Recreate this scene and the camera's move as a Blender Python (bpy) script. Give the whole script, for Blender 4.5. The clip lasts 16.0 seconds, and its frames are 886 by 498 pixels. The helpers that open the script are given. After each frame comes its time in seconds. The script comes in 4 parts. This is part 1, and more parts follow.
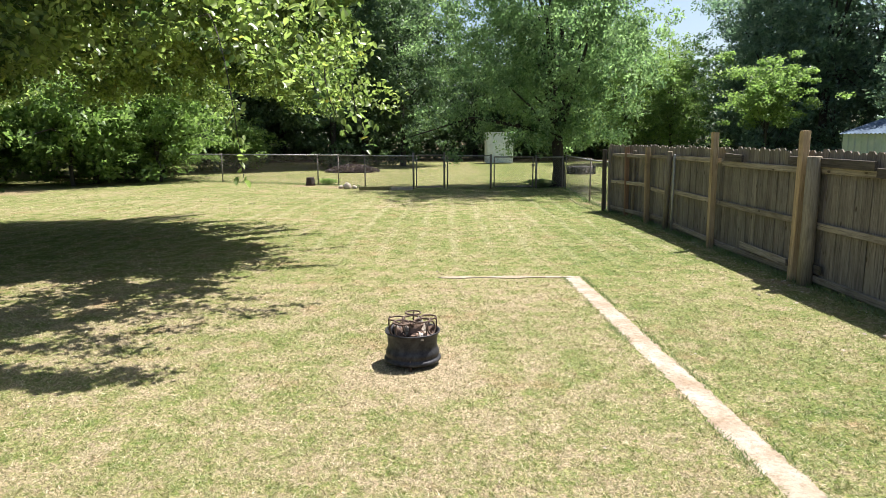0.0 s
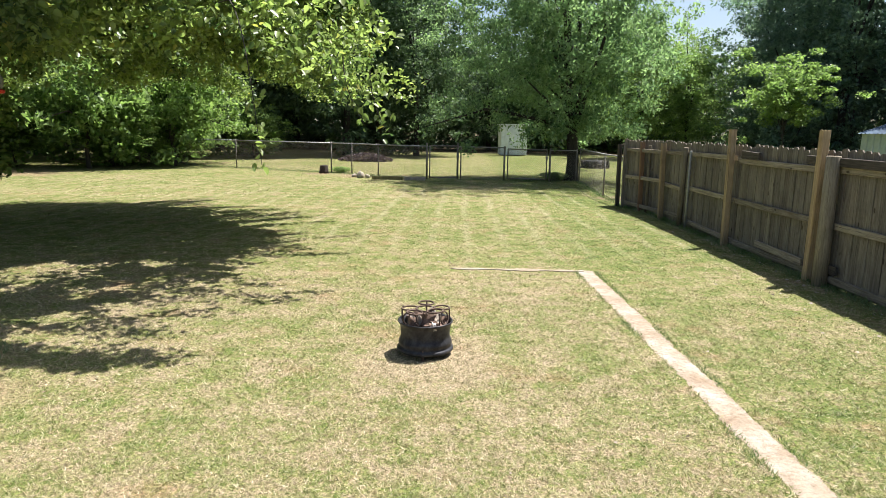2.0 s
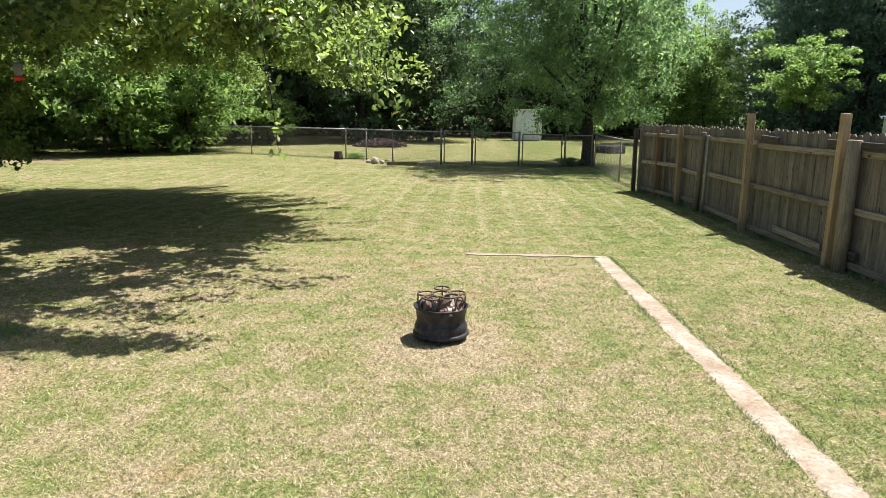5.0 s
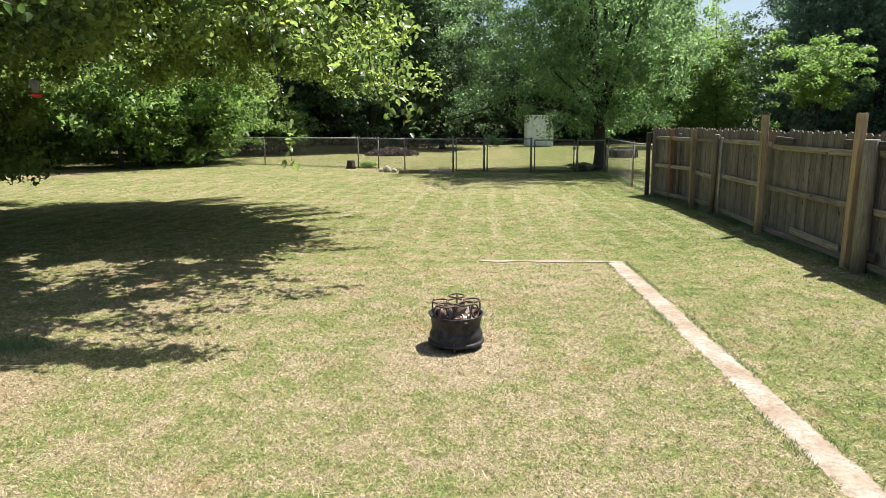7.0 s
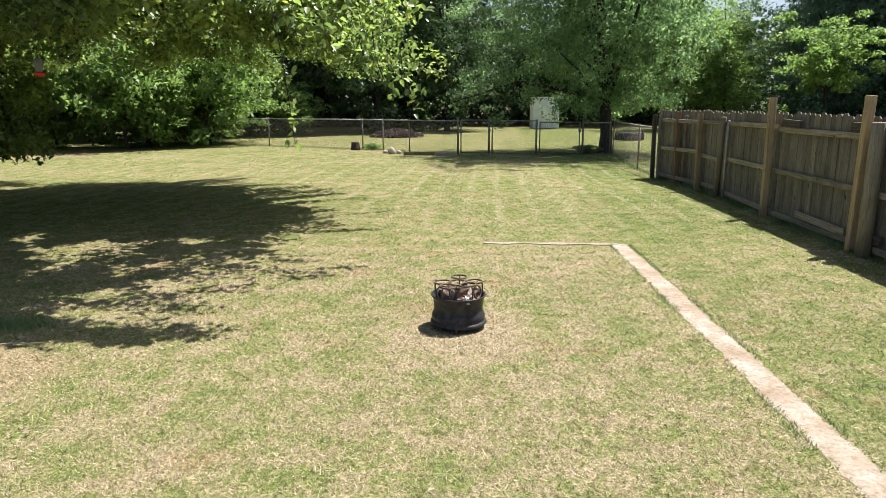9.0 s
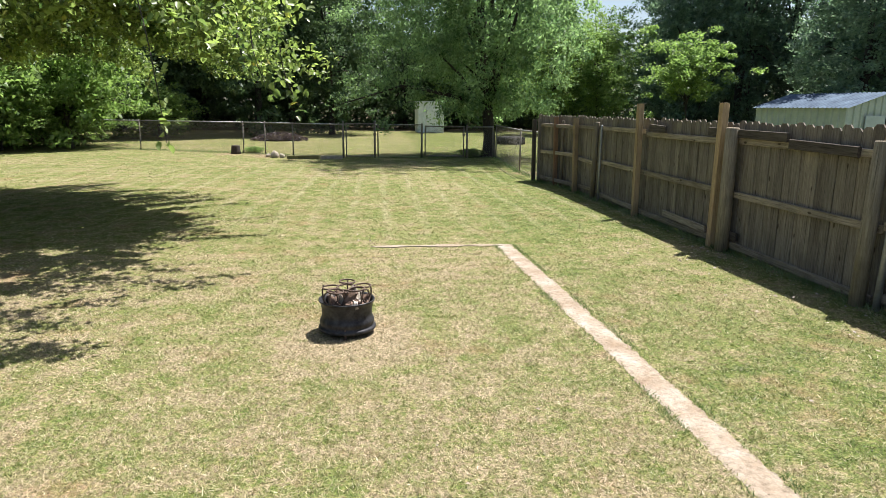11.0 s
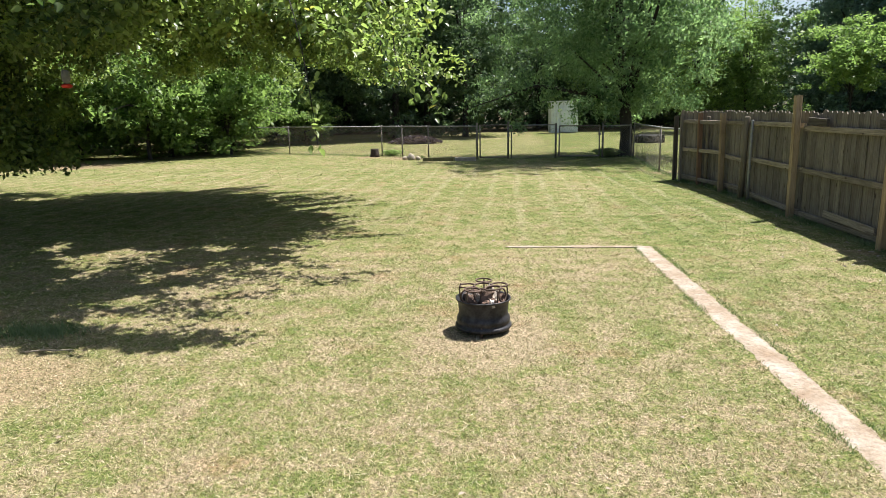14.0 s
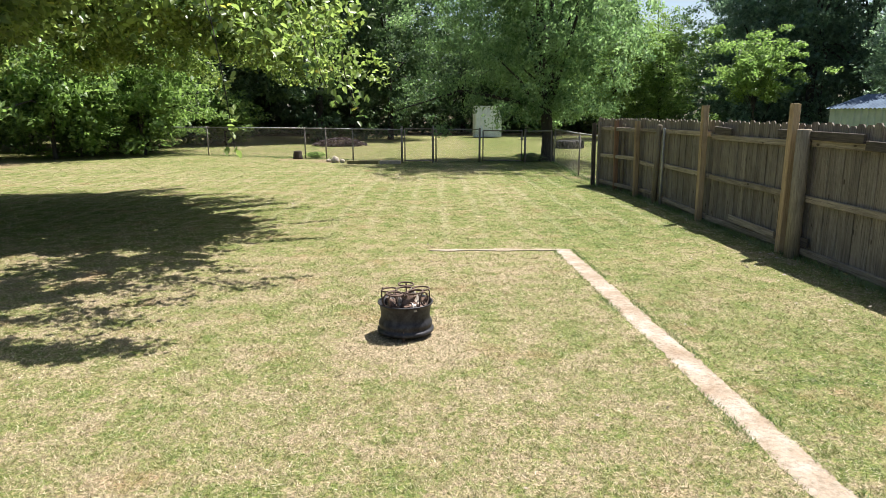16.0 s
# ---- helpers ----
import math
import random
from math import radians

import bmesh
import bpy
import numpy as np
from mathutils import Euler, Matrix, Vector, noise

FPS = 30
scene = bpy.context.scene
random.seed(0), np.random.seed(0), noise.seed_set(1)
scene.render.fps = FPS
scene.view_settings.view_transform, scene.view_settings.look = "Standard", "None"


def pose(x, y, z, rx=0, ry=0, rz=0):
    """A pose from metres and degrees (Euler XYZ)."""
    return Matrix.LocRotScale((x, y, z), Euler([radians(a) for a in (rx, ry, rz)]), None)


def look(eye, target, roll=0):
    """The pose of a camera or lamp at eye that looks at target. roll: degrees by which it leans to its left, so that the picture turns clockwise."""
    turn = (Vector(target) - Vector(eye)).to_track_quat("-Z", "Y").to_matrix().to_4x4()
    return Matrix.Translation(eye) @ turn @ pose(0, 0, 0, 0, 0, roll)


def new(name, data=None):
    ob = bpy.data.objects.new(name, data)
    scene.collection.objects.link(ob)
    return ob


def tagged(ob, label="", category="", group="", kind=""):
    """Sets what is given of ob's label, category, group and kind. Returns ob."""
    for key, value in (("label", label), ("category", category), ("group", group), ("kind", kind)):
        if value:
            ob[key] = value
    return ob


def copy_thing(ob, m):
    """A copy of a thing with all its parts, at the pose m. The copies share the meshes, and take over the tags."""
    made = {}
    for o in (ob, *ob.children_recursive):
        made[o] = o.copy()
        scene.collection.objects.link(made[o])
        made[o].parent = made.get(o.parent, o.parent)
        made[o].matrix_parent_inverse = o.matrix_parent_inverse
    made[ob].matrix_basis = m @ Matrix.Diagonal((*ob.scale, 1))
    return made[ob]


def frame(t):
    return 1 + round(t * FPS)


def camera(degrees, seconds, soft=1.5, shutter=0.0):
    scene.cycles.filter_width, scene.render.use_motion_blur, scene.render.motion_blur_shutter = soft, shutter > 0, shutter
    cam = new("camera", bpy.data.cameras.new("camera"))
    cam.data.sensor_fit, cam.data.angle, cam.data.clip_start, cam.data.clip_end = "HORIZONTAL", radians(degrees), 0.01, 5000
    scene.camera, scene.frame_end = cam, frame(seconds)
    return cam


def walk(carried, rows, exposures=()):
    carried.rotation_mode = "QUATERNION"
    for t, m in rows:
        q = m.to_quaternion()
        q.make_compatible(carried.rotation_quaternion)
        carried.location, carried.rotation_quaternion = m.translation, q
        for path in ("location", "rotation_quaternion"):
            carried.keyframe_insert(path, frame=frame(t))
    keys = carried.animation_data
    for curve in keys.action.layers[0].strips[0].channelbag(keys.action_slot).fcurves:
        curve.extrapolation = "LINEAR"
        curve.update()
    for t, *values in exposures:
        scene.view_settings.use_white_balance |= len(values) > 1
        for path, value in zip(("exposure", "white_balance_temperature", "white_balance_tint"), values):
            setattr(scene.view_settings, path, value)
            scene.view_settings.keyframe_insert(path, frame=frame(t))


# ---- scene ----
cam = camera(68.0, 16.0, soft=0.6)
PATH = [
    (0, (0.164, 0.176, 1.904), (0.154, 2.148, 1.575), -0.3),
    (0.5, (0.164, 0.18, 1.904), (0.252, 2.15, 1.568), 0.1),
    (1, (0.141, 0.172, 1.909), (0.148, 2.143, 1.569), 1.4),
    (1.5, (0.125, 0.159, 1.905), (0.035, 2.127, 1.562), 0.9),
    (2, (0.125, 0.162, 1.908), (0.084, 2.13, 1.551), 1.0),
    (2.5, (0.11, 0.154, 1.907), (0.019, 2.119, 1.546), 1.5),
    (3, (0.108, 0.157, 1.908), (0.023, 2.122, 1.544), 1.4),
    (3.5, (0.109, 0.155, 1.906), (0.027, 2.116, 1.521), 1.3),
    (4, (0.11, 0.153, 1.905), (0.014, 2.112, 1.515), 1.3),
    (6.5, (0.114, 0.147, 1.911), (0.057, 2.102, 1.496), -0.2),
    (7, (0.107, 0.156, 1.908), (-0.017, 2.116, 1.53), -0.4),
    (7.5, (0.123, 0.139, 1.906), (-0.066, 2.094, 1.531), -0.4),
    (8, (0.139, 0.124, 1.906), (-0.07, 2.074, 1.515), -0.6),
    (10.5, (0.096, 0.203, 1.876), (0.202, 2.148, 1.425), 0.8),
    (11, (0.131, 0.19, 1.879), (0.331, 2.135, 1.462), 0.5),
    (11.5, (0.194, 0.195, 1.879), (0.543, 2.122, 1.472), -0.6),
    (12, (0.211, 0.194, 1.877), (0.66, 2.103, 1.48), -1.4),
    (12.5, (0.202, 0.181, 1.874), (0.596, 2.101, 1.477), -1.6),
    (13, (0.153, 0.187, 1.869), (0.375, 2.128, 1.442), -1.5),
    (13.5, (0.105, 0.176, 1.872), (0.092, 2.132, 1.456), -1.4),
    (14, (0.08, 0.165, 1.87), (-0.116, 2.112, 1.459), -1.2),
    (14.5, (0.082, 0.12, 1.887), (-0.142, 2.068, 1.495), -1.0),
    (15, (0.079, 0.117, 1.89), (-0.113, 2.07, 1.503), -0.7),
    (15.5, (0.101, 0.161, 1.874), (-0.035, 2.116, 1.471), -1.0),
    (16, (0.117, 0.177, 1.873), (0.145, 2.135, 1.469), -0.1),
]
EXPOSURE = ((0, 1.43), (2.5, 1.36), (6.5, 1.28), (11, 1.24), (12, 1.28), (13, 1.32), (14, 1.24), (16, 1.29))
walk(cam, [(t, look(eye, target, roll)) for t, eye, target, roll in PATH], EXPOSURE)

# ---- world and sun ----
SUN_EL, SUN_AZ = 66.0, 55.0          # degrees; azimuth clockwise from +y
world = bpy.data.worlds.new("sky")
scene.world = world
world.use_nodes = True
wn = world.node_tree
sky = wn.nodes.new("ShaderNodeTexSky")
sky.sky_type, sky.sun_disc = "NISHITA", False
sky.sun_elevation, sky.sun_rotation = radians(SUN_EL), radians(SUN_AZ)
sky.dust_density, sky.air_density = 2.0, 1.0
wn.links.new(sky.outputs[0], wn.nodes["Background"].inputs[0])
wn.nodes["Background"].inputs[1].default_value = 0.064
sun_data = bpy.data.lights.new("sun", "SUN")
sun_data.energy, sun_data.angle, sun_data.color = 5.0, radians(0.55), (1.0, 0.97, 0.945)
sun = new("sun", sun_data)
az, el = radians(SUN_AZ), radians(SUN_EL)
to_sun = Vector((math.sin(az) * math.cos(el), math.cos(az) * math.cos(el), math.sin(el)))
sun.matrix_world = look(to_sun * 60, (0, 0, 0))


# ---- materials ----
def material(name):
    m = bpy.data.materials.new(name)
    m.use_nodes = True
    nt = m.node_tree
    return m, nt, nt.nodes["Principled BSDF"]


def node(nt, kind, **values):
    n = nt.nodes.new(kind)
    for key, value in values.items():
        n.inputs[key].default_value = value
    return n


def ramp(nt, source, stops):
    n = nt.nodes.new("ShaderNodeValToRGB")
    el_ = n.color_ramp.elements
    while len(el_) < len(stops):
        el_.new(0.5)
    for e, (p, c) in zip(el_, stops):
        e.position, e.color = p, (*c, 1)
    nt.links.new(source, n.inputs[0])
    return n.outputs[0]


def mix(nt, fac, a, b, kind="MIX"):
    n = nt.nodes.new("ShaderNodeMix")
    n.data_type, n.blend_type = "RGBA", kind
    for sock, v in ((n.inputs[0], fac), (n.inputs[6], a), (n.inputs[7], b)):
        if isinstance(v, (int, float)):
            sock.default_value = v
        elif isinstance(v, tuple):
            sock.default_value = (*v, 1)
        else:
            nt.links.new(v, sock)
    return n.outputs[2]


def noise_tex(nt, scale, detail=4.0, rough=0.6, vector=None, distortion=0.0):
    n = node(nt, "ShaderNodeTexNoise", Scale=scale, Detail=detail, Roughness=rough, Distortion=distortion)
    if vector is not None:
        nt.links.new(vector, n.inputs["Vector"])
    return n.outputs[0]


def coords(nt, scale=(1, 1, 1), kind="Object"):
    tc = nt.nodes.new("ShaderNodeTexCoord")
    mp = nt.nodes.new("ShaderNodeMapping")
    mp.inputs["Scale"].default_value = scale
    nt.links.new(tc.outputs[kind], mp.inputs[0])
    return mp.outputs[0]


def world_pos(nt, scale=(1, 1, 1)):
    g = nt.nodes.new("ShaderNodeNewGeometry")
    mp = nt.nodes.new("ShaderNodeMapping")
    mp.inputs["Scale"].default_value = scale
    nt.links.new(g.outputs["Position"], mp.inputs[0])
    return mp.outputs[0]


def bump(nt, bsdf, height, strength=0.4, distance=0.02):
    b = node(nt, "ShaderNodeBump", Strength=strength, Distance=distance)
    nt.links.new(height, b.inputs["Height"])
    nt.links.new(b.outputs[0], bsdf.inputs["Normal"])


def math_node(nt, op, a, b):
    n = nt.nodes.new("ShaderNodeMath")
    n.operation = op
    for sock, v in ((n.inputs[0], a), (n.inputs[1], b)):
        if isinstance(v, (int, float)):
            sock.default_value = v
        else:
            nt.links.new(v, sock)
    return n.outputs[0]


def span(nt, source, a, c, lo=0.0, hi=1.0):
    n = node(nt, "ShaderNodeMapRange", **{"From Min": a, "From Max": c, "To Min": lo, "To Max": hi})
    nt.links.new(source, n.inputs[0])
    return n.outputs[0]


def lawn_tint(nt):
    """Patchy lawn colour from the place on the ground: green, straw and worn soil, with faint mower lines."""
    p = world_pos(nt)
    sep = nt.nodes.new("ShaderNodeSeparateXYZ")
    nt.links.new(p, sep.inputs[0])
    dryness = noise_tex(nt, 2.6, 8, 0.75, p)
    dryness = math_node(nt, "ADD", dryness, math_node(nt, "MULTIPLY", math_node(nt, "SUBTRACT", noise_tex(nt, 0.35, 3, 0.5, p), 0.5), 0.30))
    dryness = math_node(nt, "ADD", dryness, span(nt, sep.outputs[0], 1.9, 2.5, 0.035, -0.03))
    dryness = math_node(nt, "ADD", dryness, span(nt, sep.outputs[1], 8.7, 10.0, 0.02, -0.04))
    away = nt.nodes.new("ShaderNodeVectorMath")
    away.operation = "DISTANCE"
    nt.links.new(p, away.inputs[0])
    away.inputs[1].default_value = (-0.05, 5.45, 0)
    dryness = math_node(nt, "ADD", dryness, span(nt, away.outputs["Value"], 0.3, 0.8, 0.14, 0.0))
    # tuft-scale colour change; its dark green also paints the shadows between tufts
    tuft = noise_tex(nt, 26.0, 2, 0.6, p)
    dryness = math_node(nt, "ADD", dryness, math_node(nt, "MULTIPLY", math_node(nt, "SUBTRACT", tuft, 0.5), 0.55))
    dryness = math_node(nt, "ADD", dryness, math_node(nt, "MULTIPLY", math_node(nt, "SUBTRACT", noise_tex(nt, 8.0, 2, 0.6, p), 0.5), 0.22))
    col = ramp(nt, dryness, [(0.26, (0.070, 0.110, 0.026)), (0.36, (0.150, 0.200, 0.046)), (0.47, (0.242, 0.258, 0.086)), (0.56, (0.364, 0.312, 0.161)), (0.66, (0.470, 0.362, 0.245))])
    worn = noise_tex(nt, 1.1, 5, 0.7, p)
    col = mix(nt, ramp(nt, worn, [(0.56, (0, 0, 0)), (0.68, (0.7, 0.7, 0.7))]), col, (0.38, 0.235, 0.135))
    gap = nt.nodes.new("ShaderNodeVectorMath")
    gap.operation = "DISTANCE"
    nt.links.new(p, gap.inputs[0])
    gap.inputs[1].default_value = (-3.6, 4.3, 0)
    reach = math_node(nt, "ADD", gap.outputs["Value"], math_node(nt, "MULTIPLY", worn, -0.9))
    col = mix(nt, span(nt, reach, 0.0, 0.35, 0.8, 0.0), col, (0.46, 0.33, 0.22))
    for place, size in (((-4.1, 27.0, 0), 0.9), ((-5.8, 27.9, 0), 0.7), ((4.9, 19.6, 0), 0.8), ((-17.0, 25.0, 0), 2.2)):
        gap = nt.nodes.new("ShaderNodeVectorMath")
        gap.operation = "DISTANCE"
        nt.links.new(p, gap.inputs[0])
        gap.inputs[1].default_value = place
        reach = math_node(nt, "ADD", gap.outputs["Value"], math_node(nt, "MULTIPLY", worn, -1.6 * size))
        col = mix(nt, span(nt, reach, -0.25 * size, 0.3 * size, 0.75, 0.0), col, (0.40, 0.27, 0.19))
    lines = nt.nodes.new("ShaderNodeTexWave")
    lines.bands_direction = "X"
    lines.inputs["Scale"].default_value, lines.inputs["Distortion"].default_value = 0.50, 2.2
    lines.inputs["Detail"].default_value, lines.inputs["Detail Scale"].default_value = 3.0, 0.6
    nt.links.new(p, lines.inputs["Vector"])
    amount = span(nt, lines.outputs[1], 0.80, 1.0)
    amount = math_node(nt, "MULTIPLY", amount, span(nt, sep.outputs[1], 9.0, 12.0))
    amount = math_node(nt, "MULTIPLY", amount, span(nt, sep.outputs[1], 21.0, 25.0, 1.0, 0.0))
    amount = math_node(nt, "MULTIPLY", amount, span(nt, noise_tex(nt, 0.8, 4, 0.7, p), 0.38, 0.62, 0.06, 0.50))
    return mix(nt, amount, col, (0.52, 0.47, 0.30)), p


def mat_ground():
    m, nt, b = material("lawn_ground")
    col, p = lawn_tint(nt)
    soil = noise_tex(nt, 0.9, 6, 0.7, p)
    bare = ramp(nt, soil, [(0.66, (0, 0, 0)), (0.74, (1, 1, 1))])
    grain = noise_tex(nt, 45, 3, 0.7, p)
    # the 0.82 tint puts the shade among grass blades into the ground colour
    col = mix(nt, bare, mix(nt, 1.0, col, (0.82, 0.82, 0.80), "MULTIPLY"), (0.28, 0.19, 0.11))
    col = mix(nt, ramp(nt, grain, [(0.40, (0.75, 0.75, 0.75)), (0.62, (0, 0, 0))]), col, (0.045, 0.050, 0.018))
    # leaf litter on the floor of the wood
    sep = nt.nodes.new("ShaderNodeSeparateXYZ")
    nt.links.new(p, sep.inputs[0])
    edge = node(nt, "ShaderNodeMapRange", **{"From Min": 55.0, "From Max": 59.0})
    nt.links.new(sep.outputs[1], edge.inputs[0])
    col = mix(nt, edge.outputs[0], col, (0.06, 0.045, 0.025))
    nt.links.new(col, b.inputs["Base Color"])
    b.inputs["Roughness"].default_value = 0.95
    b.inputs["Specular IOR Level"].default_value = 0.1
    bump(nt, b, grain, 0.8, 0.03)
    return m


def mat_blades():
    m, nt, b = material("grass_blades")
    col, p = lawn_tint(nt)
    g = nt.nodes.new("ShaderNodeNewGeometry")
    own = ramp(nt, g.outputs["Random Per Island"], [(0.0, (0.05, 0.10, 0.015)), (0.38, (0.17, 0.225, 0.055)), (0.70, (0.40, 0.35, 0.21)), (0.90, (0.64, 0.55, 0.38)), (1.0, (0.85, 0.78, 0.60))])
    col = mix(nt, 0.46, col, own)
    nt.links.new(col, b.inputs["Base Color"])
    b.inputs["Roughness"].default_value = 0.65
    b.inputs["Specular IOR Level"].default_value = 0.25
    tr = nt.nodes.new("ShaderNodeBsdfTranslucent")
    nt.links.new(col, tr.inputs[0])
    ms = node(nt, "ShaderNodeMixShader", Fac=0.25)
    nt.links.new(b.outputs[0], ms.inputs[1])
    nt.links.new(tr.outputs[0], ms.inputs[2])
    nt.links.new(ms.outputs[0], nt.nodes["Material Output"].inputs[0])
    return m


def mat_leaf(name, dark, mid, light, odd=None, through_amount=0.4, rough=0.5, shine=0.15):
    m, nt, b = material(name)
    dark, mid, light = ((c[0], c[1], 1.9 * c[2]) for c in (dark, mid, light))
    g = nt.nodes.new("ShaderNodeNewGeometry")
    stops = [(0.0, dark), (0.5, mid), (0.97 if odd else 1.0, light)]
    if odd:
        stops.append((0.99, odd))
    col = ramp(nt, g.outputs["Random Per Island"], stops)
    broad = noise_tex(nt, 1.3, 2, 0.5, world_pos(nt))
    col = mix(nt, 0.6, col, ramp(nt, broad, [(0.36, dark), (0.64, light)]))
    nt.links.new(col, b.inputs["Base Color"])
    b.inputs["Roughness"].default_value = rough
    b.inputs["Specular IOR Level"].default_value = shine
    tr = nt.nodes.new("ShaderNodeBsdfTranslucent")
    nt.links.new(mix(nt, 1.0, col, (1.25, 1.35, 0.95), "MULTIPLY"), tr.inputs[0])
    ms = node(nt, "ShaderNodeMixShader", Fac=through_amount)
    nt.links.new(b.outputs[0], ms.inputs[1])
    nt.links.new(tr.outputs[0], ms.inputs[2])
    nt.links.new(ms.outputs[0], nt.nodes["Material Output"].inputs[0])
    return m


def mat_bark(name, a, c):
    m, nt, b = material(name)
    p = coords(nt, (6, 6, 1.2))
    n = noise_tex(nt, 4, 8, 0.7, p, 0.4)
    nt.links.new(ramp(nt, n, [(0.35, a), (0.65, c)]), b.inputs["Base Color"])
    b.inputs["Roughness"].default_value = 0.95
    bump(nt, b, n, 0.9, 0.04)
    return m


def mat_wood(name, dark, light, knots=True):
    """Weathered softwood, with grain along the piece's own z axis."""
    m, nt, b = material(name)
    info = nt.nodes.new("ShaderNodeObjectInfo")
    tc = nt.nodes.new("ShaderNodeTexCoord")
    shift = nt.nodes.new("ShaderNodeVectorMath")
    shift.operation = "MULTIPLY_ADD"
    comb = nt.nodes.new("ShaderNodeCombineXYZ")
    for i in range(3):
        nt.links.new(info.outputs["Random"], comb.inputs[i])
    nt.links.new(comb.outputs[0], shift.inputs[0])
    shift.inputs[1].default_value = (37, 53, 91)
    nt.links.new(tc.outputs["Object"], shift.inputs[2])
    mp = nt.nodes.new("ShaderNodeMapping")
    mp.inputs["Scale"].default_value = (9, 9, 0.55)
    nt.links.new(shift.outputs[0], mp.inputs[0])
    grain = noise_tex(nt, 5, 8, 0.72, mp.outputs[0], 0.5)
    col = ramp(nt, grain, [(0.34, dark), (0.64, light)])
    streak = nt.nodes.new("ShaderNodeMapping")
    streak.inputs["Scale"].default_value = (46, 46, 0.9)
    nt.links.new(shift.outputs[0], streak.inputs[0])
    cracks = noise_tex(nt, 1.6, 4, 0.6, streak.outputs[0], 0.2)
    col = mix(nt, ramp(nt, cracks, [(0.30, (0.8, 0.8, 0.8)), (0.42, (0, 0, 0))]), col, tuple(0.35 * v for v in dark))
    tone = ramp(nt, info.outputs["Random"], [(0.0, (0.74, 0.71, 0.68)), (0.5, (0.92, 0.90, 0.87)), (1.0, (1.10, 1.06, 1.0))])
    col = mix(nt, 1.0, col, tone, "MULTIPLY")
    stain = noise_tex(nt, 1.3, 4, 0.6, shift.outputs[0])
    col = mix(nt, ramp(nt, stain, [(0.52, (0, 0, 0)), (0.75, (0.6, 0.6, 0.6))]), col, tuple(0.45 * v for v in dark))
    if knots:
        mk = nt.nodes.new("ShaderNodeMapping")
        mk.inputs["Scale"].default_value = (6, 6, 2.6)
        nt.links.new(shift.outputs[0], mk.inputs[0])
        v = node(nt, "ShaderNodeTexVoronoi", Scale=1.0)
        nt.links.new(mk.outputs[0], v.inputs["Vector"])
        col = mix(nt, ramp(nt, v.outputs["Distance"], [(0.07, (0.85, 0.85, 0.85)), (0.115, (0, 0, 0))]), col, (0.035, 0.025, 0.018))
    nt.links.new(col, b.inputs["Base Color"])
    b.inputs["Roughness"].default_value = 0.9
    b.inputs["Specular IOR Level"].default_value = 0.2
    bump(nt, b, grain, 0.5, 0.006)
    return m


def mat_plain(name, a, c, scale=6.0, rough=0.7, metal=0.0, strength=0.25, distance=0.004):
    m, nt, b = material(name)
    n = noise_tex(nt, scale, 7, 0.68, coords(nt))
    nt.links.new(ramp(nt, n, [(0.32, a), (0.68, c)]), b.inputs["Base Color"])
    b.inputs["Roughness"].default_value, b.inputs["Metallic"].default_value = rough, metal
    b.inputs["Specular IOR Level"].default_value = 0.25
    bump(nt, b, n, strength, distance)
    return m


def mat_concrete():
    """Old concrete: tan soil stains, pale worn patches, dark pits and grit."""
    m, nt, b = material("concrete")
    p = coords(nt)
    broad = noise_tex(nt, 2.6, 6, 0.7, p, 0.3)
    col = ramp(nt, broad, [(0.34, (0.205, 0.150, 0.104)), (0.50, (0.265, 0.215, 0.163)), (0.64, (0.325, 0.290, 0.245))])
    fine = noise_tex(nt, 28, 5, 0.75, p)
    col = mix(nt, 0.75, col, ramp(nt, fine, [(0.30, (0.45, 0.42, 0.38)), (0.5, (1, 1, 1)), (0.72, (1.3, 1.28, 1.22))]), "MULTIPLY")
    pits = node(nt, "ShaderNodeTexVoronoi", Scale=14.0)
    nt.links.new(p, pits.inputs["Vector"])
    col = mix(nt, ramp(nt, pits.outputs["Distance"], [(0.05, (0.8, 0.8, 0.8)), (0.13, (0, 0, 0))]), col, (0.07, 0.06, 0.04))
    nt.links.new(col, b.inputs["Base Color"])
    b.inputs["Roughness"].default_value = 0.95
    b.inputs["Specular IOR Level"].default_value = 0.15
    bump(nt, b, fine, 0.6, 0.01)
    return m


GROUND, BLADES = mat_ground(), mat_blades()
BARK = mat_bark("bark", (0.018, 0.015, 0.012), (0.052, 0.044, 0.036))
LEAF_MULBERRY = mat_leaf("mulberry_leaf", (0.028, 0.060, 0.012), (0.12, 0.19, 0.032), (0.36, 0.44, 0.08), (0.58, 0.48, 0.09), 0.58, 0.36, 0.5)
LEAF_ELM = mat_leaf("elm_leaf", (0.066, 0.122, 0.033), (0.150, 0.242, 0.064), (0.295, 0.405, 0.115), None, 0.62, 0.5, 0.2)
LEAF_WOOD = mat_leaf("woodland_leaf", (0.030, 0.062, 0.017), (0.075, 0.125, 0.034), (0.15, 0.215, 0.058), None, 0.38, 0.5, 0.25)
LEAF_BRIGHT = mat_leaf("bright_leaf", (0.080, 0.138, 0.024), (0.15, 0.235, 0.04), (0.28, 0.38, 0.07), None, 0.6, 0.42, 0.35)
LEAF_CEDAR = mat_leaf("cedar_leaf", (0.058, 0.108, 0.044), (0.132, 0.212, 0.082), (0.26, 0.355, 0.14), None, 0.5, 0.42, 0.4)
WOOD_GREY = mat_wood("weathered_board", (0.108, 0.094, 0.078), (0.272, 0.246, 0.211))
